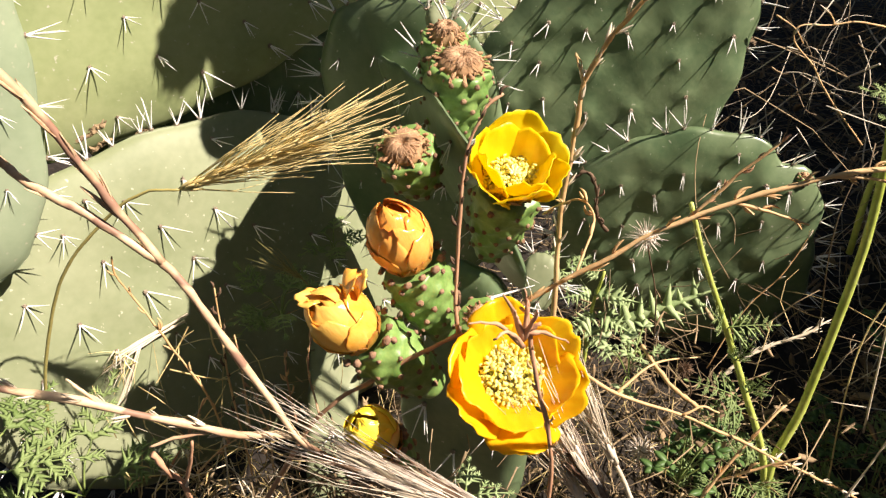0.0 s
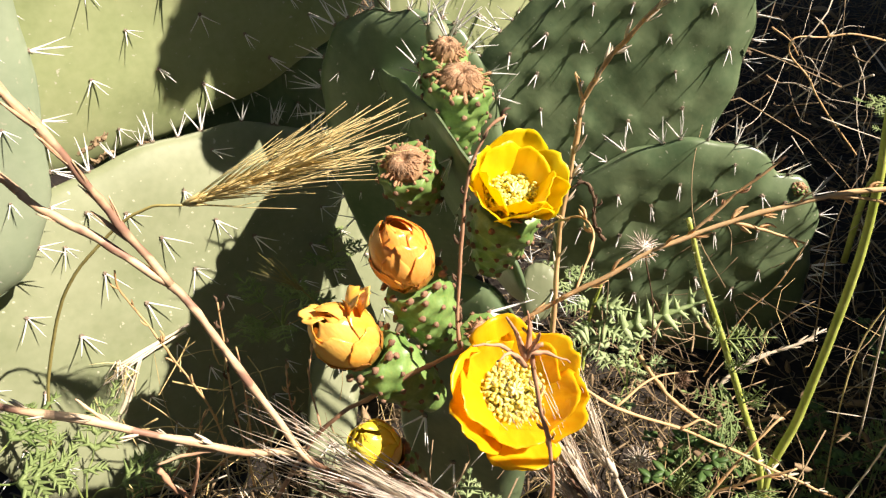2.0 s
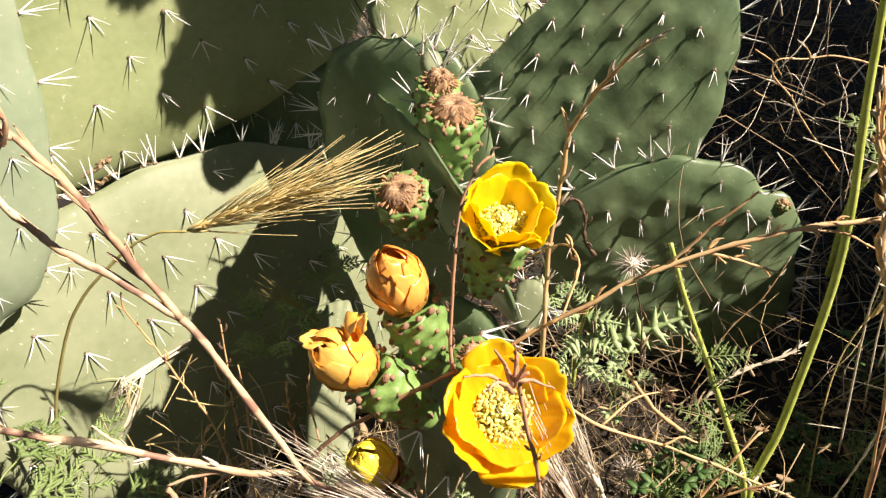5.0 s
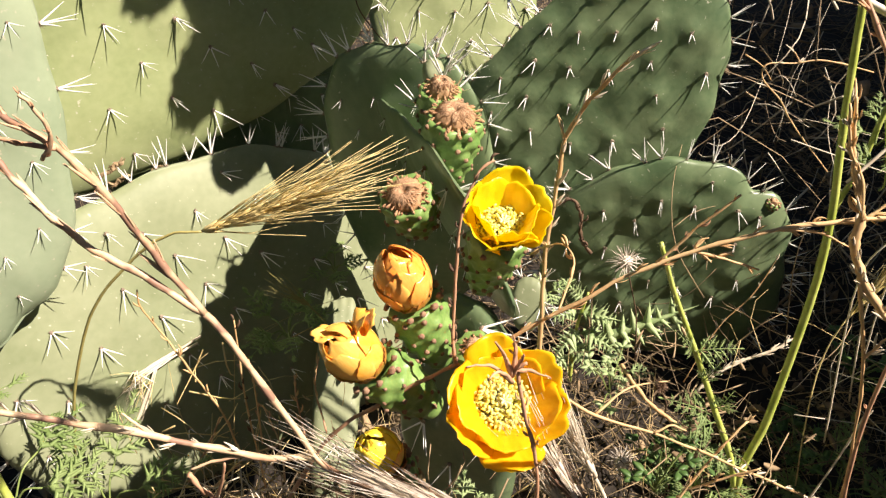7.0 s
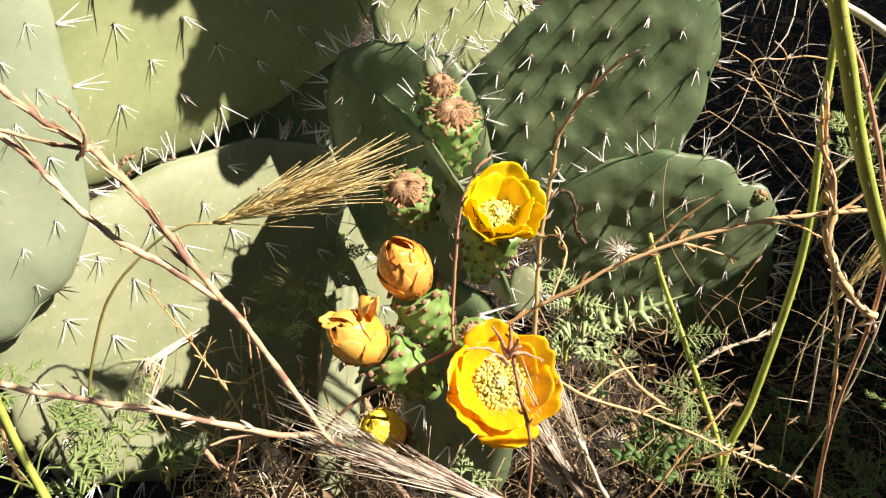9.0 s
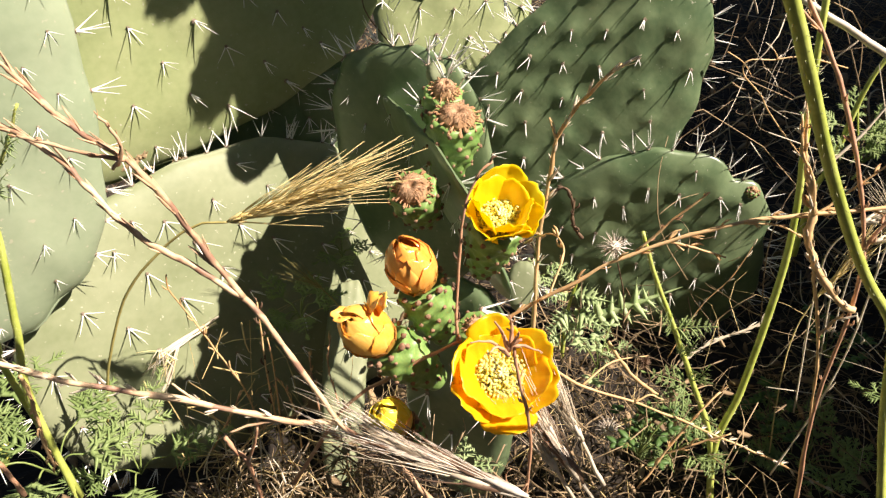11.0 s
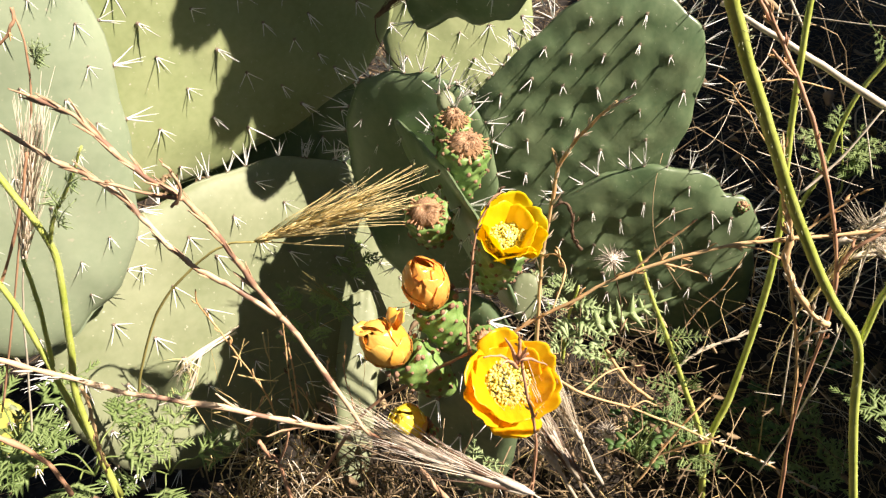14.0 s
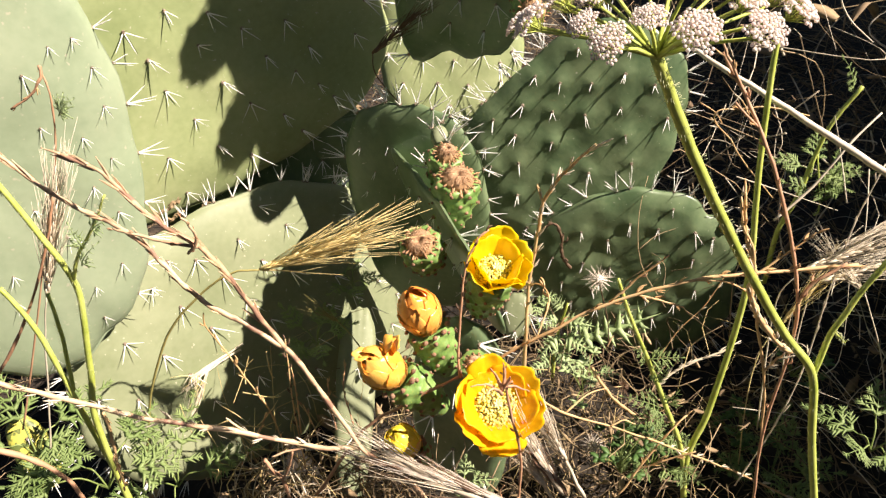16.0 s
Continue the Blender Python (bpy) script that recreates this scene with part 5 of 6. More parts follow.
def ferny_leaf(parent, base, tip, up, width, seed, mat=LEAF, pairs=8, lobes=4, name="leaf", broad=1.0):
    """A finely divided leaf: a midrib with paired leaflets, each cut into small lobes."""
    rng = random.Random(seed)
    base, tip = Vector(base), Vector(tip)
    d = tip - base
    n = d.length
    z = Vector(up)
    side = d.cross(z).normalized()
    nor = side.cross(d).normalized()
    g = Geo()
    sag = nor * n * 0.12
    P = [base + d * t + sag * (4 * t * (1 - t)) for t in (0, 0.2, 0.4, 0.6, 0.8, 1)]
    g.tube(P, lambda t: 0.0007 * (1 - 0.7 * t), 4)
    for i in range(pairs):
        t = 0.16 + 0.80 * i / pairs + rng.uniform(-0.02, 0.02)
        c = base + d * t + sag * (4 * t * (1 - t))
        for s in (-1, 1):
            w = width * (1.35 - 1.15 * t) * rng.uniform(0.75, 1.15)
            q = (side * s * 0.9 + d / n * rng.uniform(0.35, 0.8) + nor * rng.uniform(-0.25, 0.35)).normalized()
            r = (d / n - q * q.dot(d / n)).normalized()
            g.blade(c, c + q * w, w * 0.13 * broad, nor * w * 0.15, 3, up=nor, sharp=broad > 1)
            for j in range(lobes):
                u = 0.25 + 0.72 * j / lobes
                e = c + q * w * u
                k = w * 0.42 * (1.15 - 0.85 * u) * rng.uniform(0.7, 1.2)
                for s2 in (-1, 1):
                    o = (q * 0.8 + r * s2 * 0.75 + nor * rng.uniform(-0.3, 0.3)).normalized()
                    g.blade(e, e + o * k, k * 0.34 * broad ** 0.5, nor * k * 0.1, 3, up=nor, sharp=broad > 1)
                    m = e + o * k * 0.5
                    g.blade(m, m + (q + r * s2 * 0.1).normalized() * k * 0.5, k * 0.22, (0, 0, 0), 2, up=nor)
            g.blade(c + q * w * 0.9, c + q * w * 1.15, w * 0.1, (0, 0, 0), 2, up=nor)
    g.blade(tip - d * 0.05, tip + d * 0.06, width * 0.15, up=nor)
    return g.part(name, mat, parent)


weed = hairy_stem("green_weed", "green weed with finely divided leaves and a snapped top",
                  [(0.301, 0.430, 0.030), (0.274, 0.430, 0.153), (0.236, 0.428, 0.244), (0.206, 0.425, 0.311), (0.181, 0.422, 0.365), (0.162, 0.420, 0.413)], (0.0034, 0.0016), 501)
for i, (a, b, w) in enumerate((((0.206, 0.425, 0.304), (0.244, 0.420, 0.311), 0.012), ((0.206, 0.425, 0.300), (0.187, 0.420, 0.330), 0.010), ((0.238, 0.428, 0.228), (0.187, 0.420, 0.257), 0.016),
                               ((0.245, 0.428, 0.220), (0.200, 0.420, 0.213), 0.016), ((0.239, 0.428, 0.236), (0.248, 0.420, 0.264), 0.012), ((0.263, 0.430, 0.180), (0.226, 0.420, 0.170), 0.014),
                               ((0.221, 0.426, 0.270), (0.230, 0.420, 0.297), 0.010))):
    ob = ferny_leaf(weed, Vector(a) - weed.location, Vector(b) - weed.location, (0.1, -0.6, 0.8), w, 510 + i, LEAF, 6, 3)
hairy_stem("green_weed", "tall hairy green weed stem", [(0.313, 0.428, -0.034), (0.283, 0.430, 0.130), (0.295, 0.437, 0.210), (0.301, 0.442, 0.300), (0.300, 0.442, 0.374), (0.294, 0.442, 0.430), (0.283, 0.445, 0.500), (0.275, 0.452, 0.580), (0.273, 0.460, 0.637)], (0.0040, 0.0024), 531, hairs=420)
umb = hairy_stem("umbel_weed", "tall branching green weed with a pinkish white umbel",
                 [(0.311, 0.235, 0.269), (0.270, 0.235, 0.397), (0.249, 0.233, 0.467), (0.209, 0.219, 0.519), (0.164, 0.195, 0.582), (0.121, 0.165, 0.645), (0.092, 0.148, 0.691), (0.077, 0.138, 0.717), (0.067, 0.130, 0.733)], (0.0030, 0.0025), 551,
                 [([(0.249, 0.233, 0.467), (0.251, 0.233, 0.508), (0.260, 0.232, 0.544), (0.271, 0.230, 0.580)], (0.0022, 0.0017)), ([(0.251, 0.233, 0.508), (0.262, 0.232, 0.498)], (0.0007, 0.0004))], hairs=420)


def umbel(parent, top, axis, radius, seed):
    rng = random.Random(seed)
    top, axis = Vector(top) - parent.location, Vector(axis).normalized()
    m = frame_of(top, axis)
    sets = []
    for _ in range(5):
        g = Geo()
        for k in range(24):
            a, q = k * 2.4, math.sqrt((k + 0.5) / 24)
            p = Vector((math.cos(a) * q, math.sin(a) * q, 0.55 * math.sqrt(max(0, 1 - q * q)) + rng.uniform(-0.12, 0.12))) * 0.0085
            g.tube([Vector((0, 0, -0.006)), p], 0.00025, 3, slot=1)
            for j in range(5):
                b = j * 1.257 + a
                o = Vector((math.cos(b), math.sin(b), 0.15)) * 0.0017
                g.ball(p + o, 0.0010, 0.55, (o.x, o.y, 0.002), rings=3, sides=5)
            g.ball(p, 0.0007, rings=3, sides=4)
        sets.append(g.data("umbellet", [FLORET, STEM]))
    for k in range(26):
        a, q = k * 2.39996, math.sqrt((k + 0.4) / 26)
        end = Vector((math.cos(a) * q * radius, math.sin(a) * q * radius, radius * (0.46 - 0.22 * q * q) + rng.uniform(-0.003, 0.003)))
        g = Geo()
        g.tube([m @ Vector((0, 0, 0)), m @ (end * 0.5 + Vector((0, 0, radius * 0.03))), m @ end], lambda t: 0.0009 - 0.0003 * t, 5)
        ray = g.part("ray", STEM, parent)
        n = (m.to_3x3() @ (end + Vector((0, 0, radius * 0.6)))).normalized()
        piece("umbellet", rng.choice(sets), ray, frame_of(m @ end + n * 0.003, n) @ pose(0, 0, 0, 0, 0, rng.uniform(0, 360)) @ Matrix.Scale(rng.uniform(0.62, 0.85), 4))


umbel(umb, (0.067, 0.130, 0.733), (-0.12, 0.1, 1.0), 0.052, 571)
left = hairy_stem("green_weed", "branching green weed stem before the grey-green pad",
                  [(-0.292, 0.300, 0.192), (-0.297, 0.300, 0.351), (-0.288, 0.302, 0.414), (-0.281, 0.305, 0.464), (-0.280, 0.308, 0.501), (-0.297, 0.312, 0.544), (-0.312, 0.315, 0.577), (-0.325, 0.318, 0.610)], (0.0028, 0.0020), 601,
                  [([(-0.280, 0.308, 0.501), (-0.269, 0.306, 0.526), (-0.251, 0.304, 0.551), (-0.236, 0.302, 0.577)], (0.0016, 0.0008)), ([(-0.291, 0.300, 0.244), (-0.315, 0.310, 0.394), (-0.327, 0.315, 0.451), (-0.343, 0.318, 0.487)], (0.0026, 0.0018)), ([(-0.312, 0.310, 0.387), (-0.308, 0.315, 0.444), (-0.310, 0.320, 0.480)], (0.0018, 0.0014))])
for i, (a, b, w) in enumerate((((-0.263, 0.305, 0.532), (-0.266, 0.300, 0.556), 0.006), ((-0.254, 0.304, 0.547), (-0.234, 0.300, 0.560), 0.006), ((-0.269, 0.306, 0.516), (-0.249, 0.300, 0.540), 0.006), ((-0.290, 0.378, 0.601), (-0.274, 0.375, 0.616), 0.007), ((-0.288, 0.378, 0.603), (-0.282, 0.378, 0.619), 0.006))):
    ferny_leaf(left, Vector(a) - left.location, Vector(b) - left.location, (0.1, -0.7, 0.7), w * 1.5, 620 + i, THISTLE, 5, 1)


def cut_leaf(parent, base, tip, up, width, seed, mat=LEAF, pairs=5, name="leaf"):
    """A broad divided leaf: a midrib with paired leaflets, each cut into pointed lobes."""
    rng = random.Random(seed)
    base, tip = Vector(base), Vector(tip)
    d = tip - base
    n = d.length
    side = d.cross(Vector(up)).normalized()
    nor = side.cross(d).normalized()
    sag = nor * n * 0.10
    g = Geo()

    def leaflet(c, q, w):
        r = nor.cross(q).normalized()
        g.blade(c, c + q * w, w * 0.24, nor * w * 0.04, 4, up=nor, sharp=True)
        for u, k in ((0.26, 0.50), (0.52, 0.42), (0.74, 0.28)):
            for s2 in (-1, 1):
                e = c + q * w * (u + rng.uniform(-0.05, 0.05)) + nor * w * 0.15 * u * (1 - u)
                o = (q * rng.uniform(0.7, 1.1) + r * s2 * 0.75 + nor * rng.uniform(-0.15, 0.15)).normalized()
                g.blade(e - o * w * 0.05, e + o * w * k * rng.uniform(0.8, 1.15), w * 0.17, nor * w * 0.02, 4, up=nor, sharp=True)

    g.tube([base + d * t + sag * (4 * t * (1 - t)) for t in (0, 0.25, 0.5, 0.75, 1)], lambda t: 0.0008 * (1 - 0.6 * t), 4)
    for i in range(pairs):
        t = 0.14 + 0.74 * i / pairs
        c = base + d * t + sag * (4 * t * (1 - t))
        for s in (-1, 1):
            w = width * (1.35 - 0.95 * t) * rng.uniform(0.85, 1.15)
            leaflet(c, (side * s + d / n * rng.uniform(0.5, 0.9) + nor * rng.uniform(-0.25, 0.2)).normalized(), w)
    leaflet(tip - d * 0.12, d / n, width * 0.8)
    return g.part(name, mat, parent)


pale = hairy_stem("green_weed", "pale green weed stem leaning through the thicket", [(0.491, 0.745, 0.160), (0.488, 0.745, 0.252), (0.501, 0.745, 0.309), (0.508, 0.745, 0.382), (0.517, 0.745, 0.425), (0.540, 0.745, 0.472)], (0.0040, 0.0026), 641, [([(0.508, 0.745, 0.382), (0.533, 0.740, 0.298), (0.530, 0.740, 0.281)], (0.0012, 0.0010))])
for i, (a, b, w) in enumerate((((0.533, 0.740, 0.298), (0.529, 0.735, 0.378), 0.026), ((0.511, 0.740, 0.320), (0.469, 0.735, 0.339), 0.018), ((0.531, 0.740, 0.328), (0.552, 0.735, 0.335), 0.018), ((0.526, 0.740, 0.466), (0.495, 0.735, 0.516), 0.012))):
    cut_leaf(pale, Vector(a) - pale.location, Vector(b) - pale.location, (0.1, -0.7, 0.7), w, 650 + i, LEAF, 4)


def leafy_weed(label, at, spread, count, leaf, seed, mat=LEAF, rise=0.5, pairs=6, lobes=3, broad=1.0):
    """A tuft of divided leaves that rise from one root."""
    rng = random.Random(seed)
    th = thing("leafy_weed", Matrix.Translation(at), label, "weed", "leafy weeds")
    for k in range(count):
        a = 6.283 * k / count + rng.uniform(-0.4, 0.4)
        out = Vector((math.cos(a), math.sin(a), 0))
        b = Vector((0, 0, 0))
        s = out * spread * rng.uniform(0.3, 0.7) + Vector((0, 0, rise * spread * rng.uniform(0.7, 1.3)))
        e = s + out * leaf * rng.uniform(0.7, 1.1) + Vector((0, 0, leaf * rng.uniform(-0.1, 0.5)))
        g = Geo()
        g.tube(spline([b, s * 0.5 + Vector((0, 0, 0.2 * spread)), s], 4), 0.0009, 5)
        st = g.part("leaf_stalk", STALK, th)
        if broad > 1:
            cut_leaf(st, s, e, (out.x * -0.3, out.y * -0.3 - 0.4, 1), leaf * 0.38, seed * 31 + k, mat, pairs)
        else:
            ferny_leaf(st, s, e, (out.x * -0.3, out.y * -0.3 - 0.3, 1), leaf * 0.36, seed * 31 + k, mat, pairs, lobes)
    return th


leafy_weed("ferny green weed at the foot of the pale pad", (-0.348, 0.360, 0.196), 0.055, 5, 0.064, 701, pairs=4, lobes=3, broad=2.4)
leafy_weed("ferny green weed at the foot of the pale pad", (-0.300, 0.405, 0.140), 0.045, 5, 0.058, 702, pairs=4, lobes=3, broad=2.4)
leafy_weed("ferny green weed crowding the lower corner", (-0.412, 0.370, 0.235), 0.050, 5, 0.060, 703, pairs=4, lobes=3, broad=2.4)
leafy_weed("ferny weed in the shadow between the pads", (-0.158, 0.570, 0.200), 0.035, 7, 0.040, 704, pairs=4, broad=2.0)
leafy_weed("ferny weed growing against the narrow pad", (-0.122, 0.690, 0.200), 0.025, 5, 0.036, 705, pairs=4, broad=2.0)
leafy_weed("pale ferny weed at the edge of the thicket", (0.520, 0.760, 0.330), 0.03, 4, 0.050, 707, pairs=4, lobes=3, broad=2.0)
leafy_weed("pale ferny weed at the edge of the thicket", (0.433, 0.360, 0.233), 0.04, 5, 0.048, 708, pairs=4, broad=2.0)
leafy_weed("dark ferny weed near the ground", (0.440, 0.500, 0.011), 0.06, 9, 0.055, 709, pairs=4, lobes=3, broad=2.4)
leafy_weed("small ferny weed below the flower", (0.015, 0.330, 0.229), 0.012, 4, 0.026, 710, THISTLE, pairs=3, broad=2.0)
leafy_weed("ferny weed low under the dry stalks", (0.251, 0.450, 0.101), 0.04, 8, 0.045, 711)
leafy_weed("dark ferny weed near the ground", (0.447, 0.620, -0.074), 0.06, 9, 0.055, 712)


def thistle_leaf(parent, base, tip, width, seed, up=(0, -0.75, 0.65)):
    rng = random.Random(seed)
    base, tip = Vector(base), Vector(tip)
    d = tip - base
    side = d.cross(Vector(up)).normalized()
    nor = side.cross(d).normalized()
    g = Geo()
    g.blade(base, tip + d * 0.15, width * 0.32, nor * d.length * 0.1, 6, up=nor, sharp=True)
    for i in range(6):
        t = 0.12 + 0.72 * i / 5
        c = base + d * t + nor * d.length * 0.2 * t * (1 - t)
        w = width * (1 - 0.5 * t) * rng.uniform(0.7, 1.2)
        for s in (-1, 1):
            o = (side * s + d.normalized() * rng.uniform(0.1, 0.6) + nor * rng.uniform(-0.2, 0.4)).normalized()
            e = c + o * w * 0.75
            g.blade(c - o * w * 0.06, e, w * 0.32, nor * w * 0.1, 4, up=nor, sharp=True)
            k = c.lerp(e, 0.35)
            g.blade(k, k + (o + d.normalized() * 1.1).normalized() * w * 0.36, w * 0.2, up=nor, n=3, sharp=True)
            g.tube([e - o * w * 0.05, e + o * w * 0.18], lambda q: 0.0002, 3)
    return g.part("leaf", THISTLE, parent)


th = thing("thistle", Matrix.Translation((0.167, 0.660, 0.052)), "grey-green spiny thistle with jagged leaves", "thistle")
T0 = th.location
stem_part("stem", th, T0, [T0, (0.167, 0.660, 0.135), (0.176, 0.660, 0.192)], (0.0026, 0.0016), STEM, 731)
for i, (a, b, w) in enumerate((((0.200, 0.670, 0.112), (0.300, 0.670, 0.158), 0.048), ((0.175, 0.660, 0.134), (0.211, 0.640, 0.121), 0.026), ((0.171, 0.660, 0.135), (0.139, 0.640, 0.112), 0.024), ((0.169, 0.660, 0.115), (0.190, 0.630, 0.090), 0.026),
                               ((0.164, 0.660, 0.164), (0.130, 0.640, 0.171), 0.024), ((0.168, 0.660, 0.164), (0.216, 0.650, 0.157), 0.024), ((0.163, 0.660, 0.094), (0.128, 0.630, 0.091), 0.022), ((0.169, 0.660, 0.183), (0.144, 0.660, 0.211), 0.02))):
    thistle_leaf(th, Vector(a) - T0, Vector(b) - T0, w, 740 + i)


def seed_head(label, at, r, seed, foot, mat=BRISTLE):
    """A dry spiny head: a small ball with long bristles on a thin stalk."""
    rng = random.Random(seed)
    at, foot = Vector(at), Vector(foot)
    th = thing("seed_head", Matrix.Translation(foot), label, "seed head", "dry seed heads")
    stem_part("stem", th, foot, [foot, foot.lerp(at, 0.5) + Vector((0.006, 0, 0)), at], (0.0009, 0.0008), DRY_DARK, seed, 0.1, None, 5)
    g = Geo()
    c = at - foot
    g.ball(c, r * 0.36, 1.0, rings=6, sides=9)
    for k in range(95):
        z = 1 - 2 * (k + 0.5) / 95
        a = k * 2.39996
        q = math.sqrt(1 - z * z)
        d = Vector((q * math.cos(a), q * math.sin(a), z))
        n = r * rng.uniform(0.7, 1.15)
        g.tube([c + d * r * 0.3, c + d * n * 0.7 + Vector((0, 0, 0.0005)), c + d * n], lambda t: 0.00055 * (1 - 0.85 * t), 3)
    g.part("head", mat, th, "pale bristly head", smooth=False)


seed_head("dry pale spiky seed head on a thin stalk", (0.205, 0.630, 0.255), 0.021, 761, (0.246, 0.660, 0.082))
seed_head("faded spiky seed head in the shade", (0.179, 0.460, 0.133), 0.016, 762, (0.199, 0.480, 0.042))
seed_head("small brown dried flower head", (0.201, 0.460, 0.232), 0.008, 763, (0.213, 0.470, 0.174), DRY_DARK)

# rounded leaves by the ground
def round_weed(label, at, seed, count=11, size=0.010, mat=LOBED):
    rng = random.Random(seed)
    th = thing("low_weed", Matrix.Translation(at), label, "weed", "low weeds")
    for k in range(count):
        a = rng.uniform(0, 6.28)
        e = Vector((math.cos(a) * rng.uniform(0.01, 0.045), math.sin(a) * rng.uniform(0.01, 0.045), rng.uniform(0.01, 0.05)))
        g = Geo()
        g.tube(spline([Vector((0, 0, 0)), e * 0.5 + Vector((0, 0, 0.006)), e], 4), 0.0006, 4)
        st = g.part("leaf_stalk", STALK, th)
        for j in range(3):
            b = a + (j - 1) * 1.3
            d = Vector((math.cos(b), math.sin(b), rng.uniform(0, 0.4))).normalized()
            g = Geo()
            g.blade(e, e + d * size * rng.uniform(0.9, 1.5), size * 0.8, Vector((0, 0, size * 0.2)), 5)
            g.part("leaflet", mat, st)


round_weed("low clover-like weed with rounded leaflets", (0.215, 0.450, 0.093), 771)
round_weed("low clover-like weed with rounded leaflets", (0.200, 0.420, 0.140), 772)
round_weed("pale round-leaved weed by the flower", (0.162, 0.480, 0.204), 773, 8, 0.007, THISTLE)
round_weed("dark round-leaved weed in the shade", (0.414, 0.550, 0.031), 774, 16)
round_weed("dark round-leaved weed in the shade", (0.500, 0.620, 0.085), 775, 16)


# litter and thicket
def scatter(name, label, count, box, length, radius, seed, mat, tilt=0.3, kink=0.2, on_ground=False, sides=3):
    """Loose stalks strewn in a box of (x0, x1, y0, y1, z0, z1)."""
    rng = random.Random(seed)
    g = Geo()
    x0, x1, y0, y1, z0, z1 = box
    for _ in range(count):
        c = Vector((rng.uniform(x0, x1), rng.uniform(y0, y1), z0 + (z1 - z0) * rng.random() ** 1.6))
        a, b = rng.uniform(0, 6.28), rng.gauss(0, tilt)
        d = Vector((math.cos(a) * math.cos(b), math.sin(a) * math.cos(b), math.sin(b)))
        n = rng.uniform(*length)
        k = Vector((rng.gauss(0, 1), rng.gauss(0, 1), rng.gauss(0, 1))) * kink * n
        r = rng.uniform(*radius)
        P = [c - d * n / 2, c + k * 0.5 - d * n * 0.15, c + k * 0.4 + d * n * 0.2, c + d * n / 2]
        g.tube(spline(P, 3) if kink >= 0.3 else P, lambda t: r * (1 - 0.5 * t), sides)
    return tagged(g.part(name, mat, None, label), category="litter", kind="stuff")


scatter("straw_litter", "dry straw and stalks strewn over the soil", 5200, (-0.7, 1.6, 0.15, 2.6, -0.01, 0.05), (0.03, 0.16), (0.0004, 0.0014), 801, LITTER, 0.2)
scatter("dry_thicket", "tangle of dry brown stalks behind the pads", 430, (0.3, 1.7, 0.75, 2.4, 0.0, 0.42), (0.06, 0.30), (0.0005, 0.0013), 802, LITTER, 0.7, 0.25)
scatter("dry_undergrowth", "tangle of dry stalks below the flowers", 230, (-0.09, 0.30, 0.26, 0.52, 0.02, 0.26), (0.03, 0.12), (0.0003, 0.0009), 803, LITTER, 0.6, 0.2)
scatter("fine_straw", "fine pale straw under the dry stalks", 190, (-0.30, 0.45, 0.25, 0.62, 0.0, 0.20), (0.04, 0.14), (0.0003, 0.0008), 804, STRAW, 0.6, 0.12)
scatter("far_thicket", "dry brush beyond the prickly pear", 800, (-1.4, 2.6, 1.1, 4.2, 0.0, 0.7), (0.15, 0.6), (0.0008, 0.003), 805, LITTER, 0.9, 0.2)
scatter("tall_thicket", "tall dry stalks at the back of the thicket", 120, (0.36, 1.25, 0.86, 1.45, 0.20, 0.62), (0.08, 0.30), (0.0005, 0.0014), 815, LITTER, 0.8, 0.4)
scatter("tall_straw", "pale tall straw at the back of the thicket", 40, (0.38, 1.15, 0.86, 1.35, 0.25, 0.60), (0.10, 0.30), (0.0004, 0.0012), 816, BLEACHED, 0.7, 0.32)
scatter("sunny_thicket", "sunlit dry stalks at the edge of the thicket", 48, (0.36, 0.85, 0.66, 1.15, 0.02, 0.45), (0.06, 0.26), (0.0004, 0.0011), 806, BLEACHED, 0.9, 0.3)
scatter("dry_tangle", "tangle of thin brown twigs beyond the low pad", 150, (0.25, 0.75, 0.52, 1.0, 0.0, 0.30), (0.05, 0.2), (0.0004, 0.0010), 807, LITTER, 0.7, 0.3)
for i, (a, b, w) in enumerate((((-0.341, 0.631, 0.359), (-0.317, 0.646, 0.372), 0.0040), ((-0.332, 0.636, 0.346), (-0.318, 0.644, 0.355), 0.0038), ((-0.313, 0.648, 0.338), (-0.293, 0.660, 0.351), 0.0044), ((-0.301, 0.655, 0.351), (-0.288, 0.664, 0.358), 0.0030), ((-0.285, 0.665, 0.350), (-0.265, 0.678, 0.354), 0.0022))):
    scrap = thing("dry_scrap", Matrix.Translation(a), "knobbly dry brown plant scrap caught between two pads", "litter", "scraps between the pads")
    rng = random.Random(808 + i)
    a, b = Vector(a), Vector(b)
    g = Geo()
    P = [(b - a) * t + Vector((rng.gauss(0, 0.0016), rng.gauss(0, 0.001), rng.gauss(0, 0.0016))) for t in [k / 9 for k in range(10)]]
    g.tube(P, lambda t: w * 0.62 * (0.4 + math.sin(math.pi * (0.1 + 0.8 * t)) * 0.7), 7, knots=0.35, rng=rng)
    for k in range(26):
        c = P[rng.randrange(10)] + Vector((rng.gauss(0, 0.4), rng.gauss(0, 0.3), rng.gauss(0, 0.4))) * w
        d = Vector((rng.gauss(0, 1), rng.gauss(0, 1), rng.gauss(0, 1))).normalized() * w * rng.uniform(0.6, 1.3)
        g.blade(c - d * 0.5, c + d, w * rng.uniform(0.4, 0.8), d.orthogonal() * 0.4, 3, up=d.orthogonal())
    g.part("scrap", DEAD_LEAF, scrap, smooth=False)
